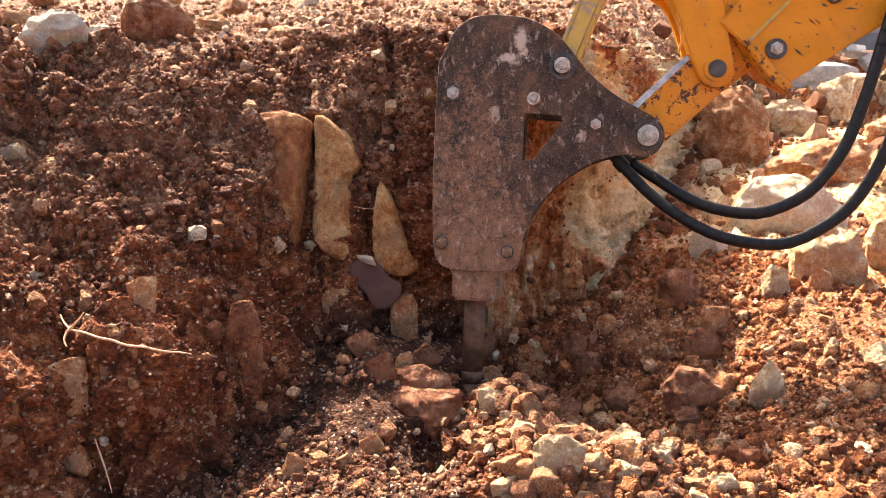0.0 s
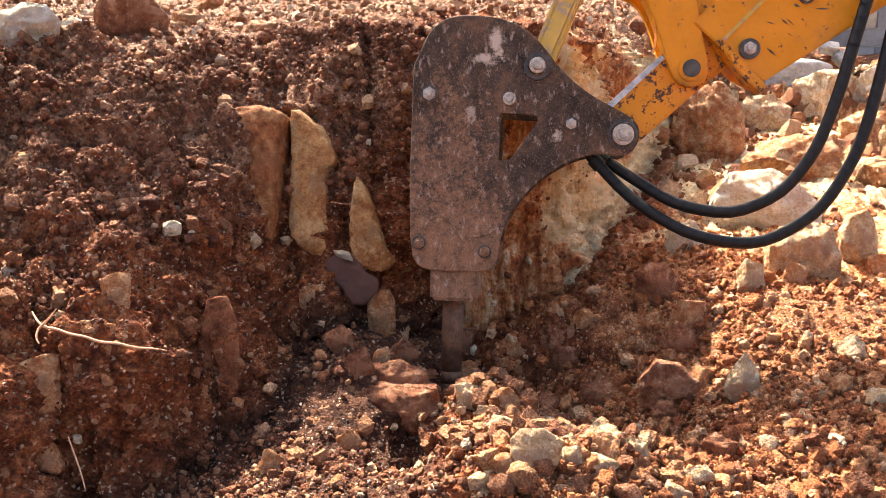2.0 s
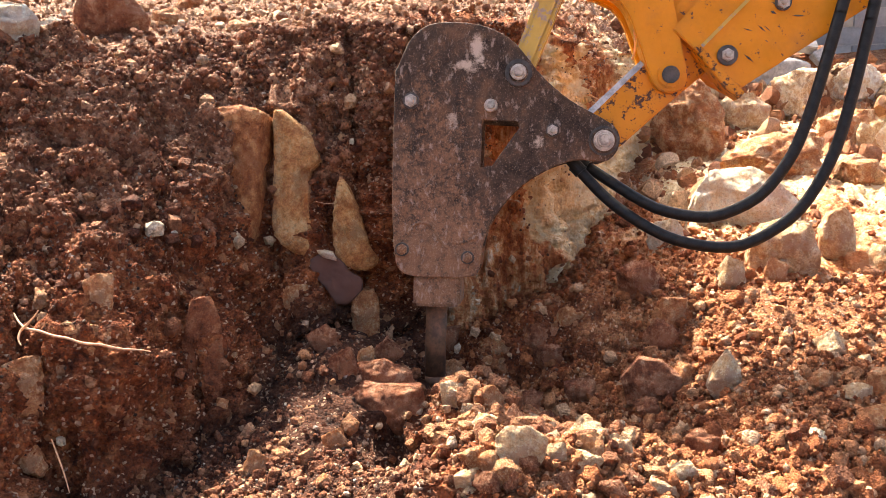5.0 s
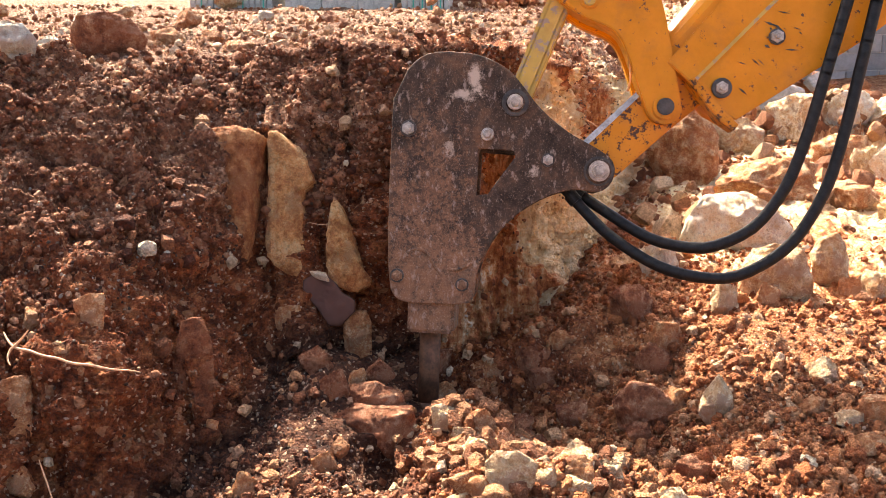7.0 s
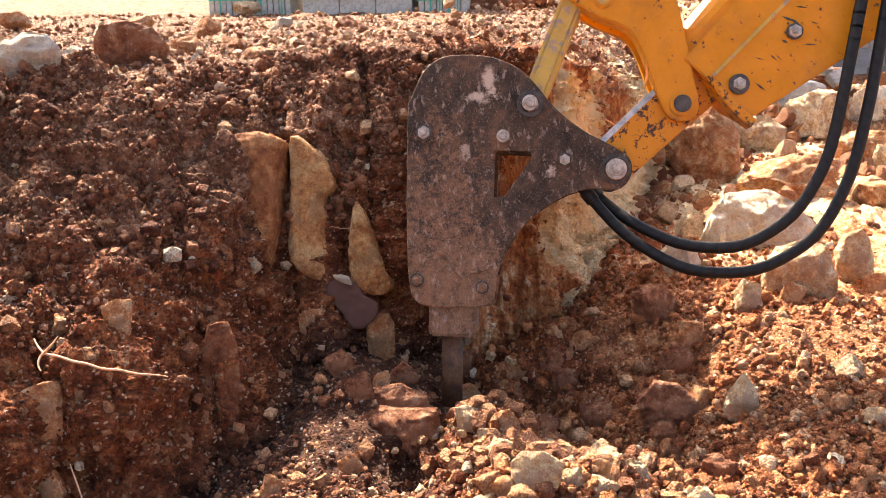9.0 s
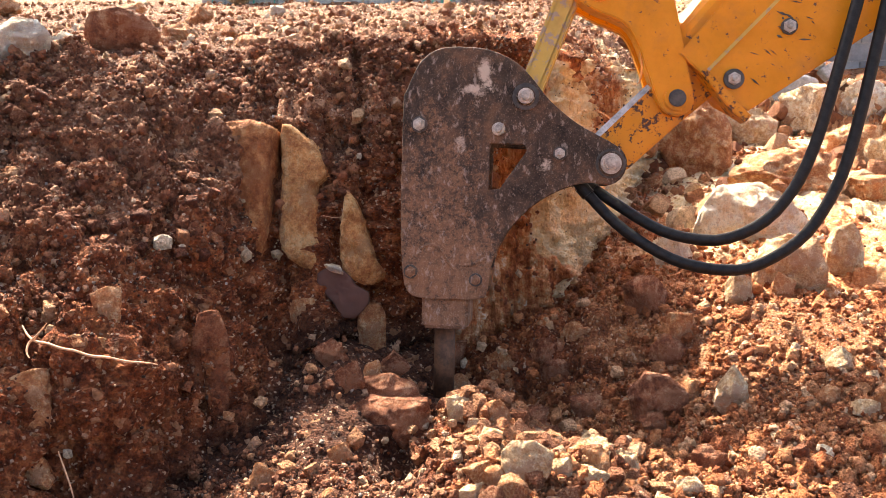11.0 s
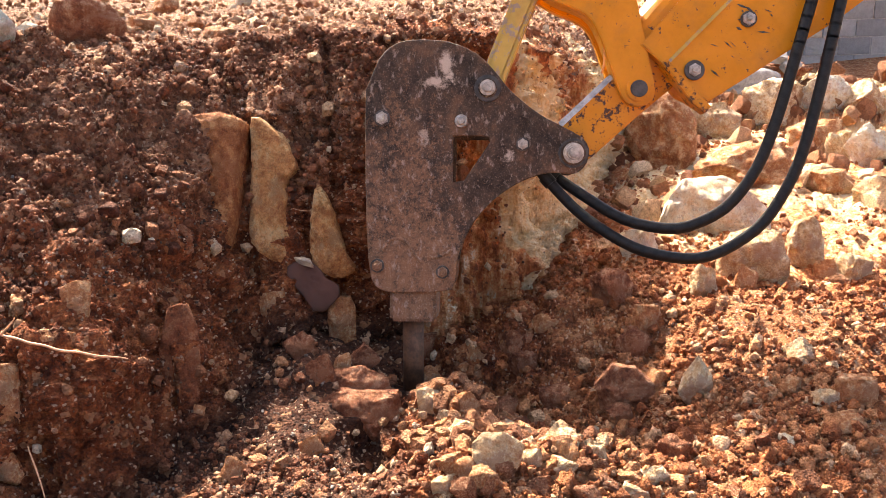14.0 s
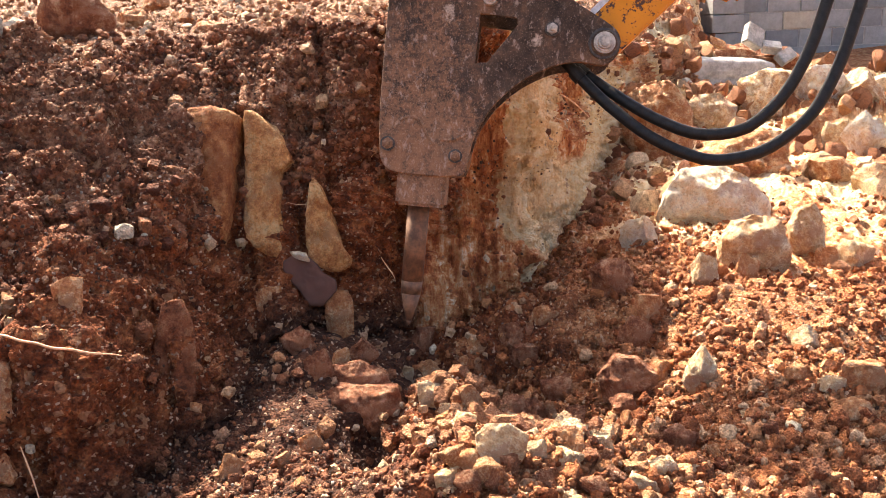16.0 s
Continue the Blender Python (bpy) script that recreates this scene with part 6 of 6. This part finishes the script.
# ---- what moves ----
def motions():
    rows = [
        (0, 0.628, 2.727, 0.731, -11.9, 1.2, -7.2), (0.5, 0.625, 2.716, 0.729, -12.3, 1, -7.6), (1, 0.626, 2.724, 0.725, -11.9, 1, -7.2),
        (1.5, 0.628, 2.728, 0.721, -12.1, 0.9, -7.4), (2, 0.626, 2.731, 0.717, -12.2, 0.7, -7.5), (2.5, 0.624, 2.724, 0.713, -11.9, 0.8, -7.2),
        (3, 0.624, 2.73, 0.709, -12, 0.6, -7.2), (3.5, 0.623, 2.73, 0.704, -11.7, 0.8, -6.8), (6, 0.623, 2.741, 0.686, -11.6, 0.6, -6.9),
        (6.5, 0.625, 2.752, 0.679, -11.6, 0.8, -7), (7, 0.631, 2.739, 0.675, -11.6, 1, -7.3), (7.5, 0.631, 2.73, 0.677, -12, 0.9, -7.5),
        (8, 0.618, 2.727, 0.684, -11.8, 0.2, -7.2), (8.5, 0.618, 2.724, 0.685, -11.7, 0, -7.2), (9, 0.618, 2.732, 0.682, -11.7, -0, -7.1),
        (11.5, 0.627, 2.737, 0.67, -11.5, 0.4, -7.2), (12, 0.613, 2.744, 0.675, -11.3, -0.4, -6.9), (12.5, 0.625, 2.738, 0.666, -11.5, 0.5, -7.3),
        (13, 0.633, 2.75, 0.661, -11.6, 1, -7.4), (13.5, 0.634, 2.733, 0.665, -11.3, 1.1, -7.2), (14, 0.607, 2.729, 0.687, -11.4, -1.1, -6.5),
        (14.1, 0.598, 2.73, 0.695, -10.9, -1.9, -6.8), (14.2, 0.596, 2.726, 0.744, -11, -3.1, -7.2), (14.3, 0.611, 2.743, 0.807, -11, -5, -6.5),
        (14.4, 0.635, 2.824, 0.805, -11.5, -9.4, -6.6), (14.5, 0.69, 2.931, 0.699, -11.6, -14.4, -5.6),
        (14.6, 0.76, 2.954, 0.585, -12.2, -19.1, -4.9), (14.7, 0.847, 2.961, 0.517, -9.2, -24, -5.7), (14.8, 0.884, 2.889, 0.492, -6.1, -27.8, -6),
        (14.9, 0.895, 2.875, 0.484, -5, -28.8, -6.4), (15, 0.884, 2.807, 0.567, -5.6, -26.8, -4.8), (15.1, 0.877, 2.774, 0.697, -6, -24.3, -5.4),
        (15.2, 0.871, 2.782, 0.798, -9, -21.7, -4.6), (15.3, 0.841, 2.78, 0.86, -10.6, -19.6, -4.4), (15.4, 0.807, 2.803, 0.882, -11.4, -17.2, -5.3),
        (15.5, 0.782, 2.795, 0.891, -11.7, -13.8, -6), (15.6, 0.77, 2.801, 0.918, -11.5, -10, -8.2), (15.7, 0.757, 2.826, 0.937, -14, -5.2, -7.6),
        (15.8, 0.733, 2.776, 0.966, -12, -1.7, -7.8), (15.9, 0.705, 2.701, 0.986, -11.5, 0.9, -7.2), (16, 0.691, 2.712, 0.974, -11.5, 5.2, -7.9),
    ]
    walk(BREAKER, [(t, pose(*p)) for t, *p in rows])
    rows = [
        (0, 0.628, 2.727, 0.731, -11.8, 0, -7), (0.5, 0.625, 2.716, 0.729, -12.3, -0.1, -7.3), (1, 0.626, 2.724, 0.725, -11.9, -0.2, -7),
        (1.5, 0.628, 2.728, 0.721, -12.1, -0.1, -7.2), (2, 0.626, 2.731, 0.717, -12.2, -0.1, -7.4), (2.5, 0.624, 2.724, 0.713, -11.9, -0.1, -7),
        (3, 0.624, 2.73, 0.709, -12, -0.2, -7), (3.5, 0.623, 2.73, 0.704, -11.7, -0.1, -6.6), (6, 0.623, 2.741, 0.686, -11.6, -0.1, -6.8),
        (6.5, 0.625, 2.752, 0.679, -11.6, 0.1, -6.9), (7, 0.631, 2.739, 0.675, -11.6, -0.2, -7.1), (7.5, 0.631, 2.73, 0.677, -12, -0.4, -7.2),
        (8, 0.618, 2.727, 0.684, -11.8, -0.1, -7.1), (8.5, 0.618, 2.724, 0.685, -11.7, 0, -7.2), (9, 0.618, 2.732, 0.682, -11.7, -0, -7.1),
        (11.5, 0.627, 2.737, 0.67, -11.5, -0.4, -7), (12, 0.613, 2.744, 0.675, -11.3, -0.1, -7), (12.5, 0.625, 2.738, 0.666, -11.5, -0.7, -7),
        (13, 0.633, 2.75, 0.661, -11.6, -0.7, -7.1), (13.5, 0.634, 2.733, 0.665, -11.3, -0.9, -6.8), (14, 0.607, 2.729, 0.687, -11.4, -0.1, -6.7),
        (14.1, 0.598, 2.73, 0.695, -10.9, 0.1, -7.1), (14.2, 0.596, 2.726, 0.744, -11, 0.5, -7.9), (14.3, 0.611, 2.743, 0.807, -11, 0.8, -7.6),
        (14.4, 0.635, 2.824, 0.805, -11.4, 1.1, -8.7), (14.5, 0.69, 2.931, 0.699, -11.3, -1.4, -8.3), (14.6, 0.76, 2.954, 0.585, -11.5, -4.8, -7.9),
        (14.7, 0.847, 2.961, 0.517, -8.5, -8.4, -8.2), (14.8, 0.884, 2.889, 0.492, -5.5, -9.3, -8), (14.9, 0.895, 2.875, 0.484, -4.5, -9.4, -8.1),
        (15, 0.884, 2.807, 0.567, -5, -8.5, -6.6), (15.1, 0.877, 2.774, 0.697, -5.5, -6.3, -7.3), (15.2, 0.871, 2.782, 0.798, -8.4, -4.4, -7.3),
        (15.3, 0.841, 2.78, 0.86, -10, -3.1, -7.5), (15.4, 0.807, 2.803, 0.882, -10.8, -0.6, -8.6), (15.5, 0.782, 2.795, 0.891, -11.4, -1, -8.7),
        (15.6, 0.77, 2.801, 0.918, -11.4, -0.7, -10.1), (15.7, 0.757, 2.826, 0.937, -14, -0.5, -8.8), (15.8, 0.733, 2.776, 0.966, -12, -0.3, -8.1),
        (15.9, 0.705, 2.701, 0.986, -11.5, -0.1, -7), (16, 0.691, 2.712, 0.974, -11.4, -0, -6.8),
    ]
    walk(ARM, [(t, pose(*p)) for t, *p in rows])
    rows = [
        (0, 0.9), (0.5, 0.9), (1, 0.9), (1.5, 0.8), (2, 0.6), (2.5, 0.7), (3, 0.7), (3.5, 0.6), (6, 0.5), (6.5, 0.5), (7, 1), (7.5, 0.9), (8, 0.2),
        (8.5, -0), (9, 0), (11.5, 0.6), (12, -0.2), (12.5, 0.9), (13, 1.3), (13.5, 1.5), (14, -0.8), (14.1, -1.5), (14.2, -2.7), (14.3, -4.4),
        (14.4, -7.9), (14.5, -9.8), (14.6, -10.7), (14.7, -11.6), (14.8, -13.6), (14.9, -14.3), (15, -13.5), (15.1, -13.3), (15.2, -12.8),
        (15.3, -12.3), (15.4, -12.5), (15.5, -9.6), (15.6, -7), (15.7, -3.6), (15.8, -1.1), (15.9, 0.7), (16, 4),
    ]
    walk(LEVER, [(t, pose(PIN_LINK[0], 0, PIN_LINK[1], 0, a, 0)) for t, a in rows])
    rows = [
        (0, -0.257, 0.206, 0.2), (0.5, -0.257, 0.206, 0.2), (1, -0.257, 0.206, 0.2), (1.5, -0.257, 0.205, 0.2), (2, -0.258, 0.204, 0.2),
        (2.5, -0.258, 0.205, 0.2), (3, -0.258, 0.205, 0.2), (3.5, -0.258, 0.204, 0.2), (6, -0.258, 0.204, 0.1), (6.5, -0.259, 0.203, 0.1),
        (7, -0.256, 0.206, 0.3), (7.5, -0.257, 0.206, 0.2), (8, -0.26, 0.202, 0.1), (8.5, -0.261, 0.2, -0), (9, -0.261, 0.2, 0),
        (11.5, -0.258, 0.204, 0.2), (12, -0.262, 0.199, -0.1), (12.5, -0.257, 0.206, 0.2), (13, -0.255, 0.208, 0.4), (13.5, -0.254, 0.209, 0.4),
        (14, -0.265, 0.196, -0.2), (14.1, -0.268, 0.191, -0.4), (14.2, -0.273, 0.183, -0.8), (14.3, -0.28, 0.172, -1.2), (14.4, -0.294, 0.149, -2.3),
        (14.5, -0.3, 0.135, -3), (14.6, -0.303, 0.128, -3.3), (14.7, -0.306, 0.122, -3.6), (14.8, -0.311, 0.107, -4.3), (14.9, -0.313, 0.102, -4.5),
        (15, -0.311, 0.108, -4.2), (15.1, -0.31, 0.109, -4.2), (15.2, -0.309, 0.113, -4), (15.3, -0.308, 0.117, -3.8), (15.4, -0.308, 0.116, -3.9),
        (15.5, -0.299, 0.136, -2.9), (15.6, -0.29, 0.155, -2), (15.7, -0.277, 0.178, -1), (15.8, -0.266, 0.194, -0.3), (15.9, -0.258, 0.205, 0.2),
        (16, -0.241, 0.224, 1),
    ]
    walk(LINK, [(t, pose(x, 0, z, 0, a, 0)) for t, x, z, a in rows])
    # the hoses hang from the breaker and swing on their own
    rows = [
        (0, 0.628, 2.727, 0.731, -11.9, -7.2), (0.5, 0.625, 2.716, 0.729, -12.3, -7.6), (1, 0.626, 2.724, 0.725, -11.9, -7.2),
        (1.5, 0.628, 2.728, 0.721, -12.1, -7.4), (2, 0.626, 2.731, 0.717, -12.2, -7.5), (2.5, 0.624, 2.724, 0.713, -11.9, -7.2),
        (3, 0.624, 2.73, 0.709, -12, -7.2), (3.5, 0.623, 2.73, 0.704, -11.7, -6.8), (6, 0.623, 2.741, 0.686, -11.6, -6.9),
        (6.5, 0.625, 2.752, 0.679, -11.6, -7), (7, 0.631, 2.739, 0.675, -11.6, -7.3), (7.5, 0.631, 2.73, 0.677, -12, -7.5),
        (8, 0.618, 2.727, 0.684, -11.8, -7.2), (8.5, 0.618, 2.724, 0.685, -11.7, -7.2), (9, 0.618, 2.732, 0.682, -11.7, -7.1),
        (11.5, 0.627, 2.737, 0.67, -11.5, -7.2), (12, 0.613, 2.744, 0.675, -11.3, -6.9), (12.5, 0.625, 2.738, 0.666, -11.5, -7.3),
        (13, 0.633, 2.75, 0.661, -11.6, -7.4), (13.5, 0.634, 2.733, 0.665, -11.3, -7.2), (14, 0.607, 2.729, 0.687, -11.4, -6.5),
        (14.1, 0.598, 2.73, 0.695, -10.9, -6.8), (14.2, 0.596, 2.726, 0.744, -11, -7.2), (14.3, 0.611, 2.743, 0.807, -11, -6.5),
        (14.4, 0.635, 2.824, 0.805, -11.5, -6.6), (14.5, 0.69, 2.931, 0.699, -11.6, -5.6), (14.6, 0.76, 2.954, 0.585, -12.2, -4.9),
        (14.7, 0.847, 2.961, 0.517, -9.2, -5.7), (14.8, 0.884, 2.889, 0.492, -6.1, -6), (14.9, 0.895, 2.875, 0.484, -5, -6.4),
        (15, 0.884, 2.807, 0.567, -5.6, -4.8), (15.1, 0.877, 2.774, 0.697, -6, -5.4), (15.2, 0.871, 2.782, 0.798, -9, -4.6),
        (15.3, 0.841, 2.78, 0.86, -10.6, -4.4), (15.4, 0.807, 2.803, 0.882, -11.4, -5.3), (15.5, 0.782, 2.795, 0.891, -11.7, -6),
        (15.6, 0.77, 2.801, 0.918, -11.5, -8.2), (15.7, 0.757, 2.826, 0.937, -14, -7.6), (15.8, 0.733, 2.776, 0.966, -12, -7.8),
        (15.9, 0.705, 2.701, 0.986, -11.5, -7.2), (16, 0.691, 2.712, 0.974, -11.5, -7.9),
    ]
    keys = [(0, STILL_A, STILL_B), (8, STILL_A, STILL_B), (9, LOW_A, LOW_B), (11.5, STILL_A, STILL_B), (14.3, STILL_A, STILL_B), (14.6, DROP_A, DROP_B), (14.8, WIDE_A, WIDE_B), (15, SWING_A, SWING_B),
            (15.2, FLUNG_A, FLUNG_B), (15.4, RISE_A, RISE_B), (15.7, SLACK_A, SLACK_B), (16, HUNG_A, HUNG_B)]
    for (hose, pieces), which, depth in ((HOSE1, 1, 0.12), (HOSE2, 2, 0.07)):
        walk(hose, [(t, pose(x, y, z, 0, 0, c) @ pose(0, 0, 0, a)) for t, x, y, z, a, c in rows])
        lines = [(key[0], hose_line(key[which], depth)) for key in keys]
        for i, ob in enumerate(pieces):
            walk(ob, [(t, Matrix.Translation((p[i] + p[i + 1]) / 2) @ (p[i + 1] - p[i]).to_track_quat("Z", "Y").to_matrix().to_4x4()) for t, p in lines])
    for ob, x, y, s, up, dx, dy, turn in TORN:
        z = -0.10 + 0.3 * s
        rest = -0.12 + 0.3 * s
        walk(ob, [(0, pose(x, y, z)), (14.2, pose(x, y, z)), (14.4, pose(x + 0.25 * dx, y + 0.2 * dy, z + 0.7 * up, 0, turn * 0.3, turn * 0.2)),
                  (14.55, pose(x + 0.5 * dx, y + 0.5 * dy, z + up, 0, turn * 0.7, turn * 0.4)), (14.8, pose(x + 0.9 * dx, y + 0.9 * dy, z + 0.2 * up, 0, turn, turn * 0.6)),
                  (15.0, pose(x + dx, y + dy, rest, 0, turn * 1.2, turn * 0.7)), (16, pose(x + dx, y + dy, rest, 0, turn * 1.2, turn * 0.7))])


motions()
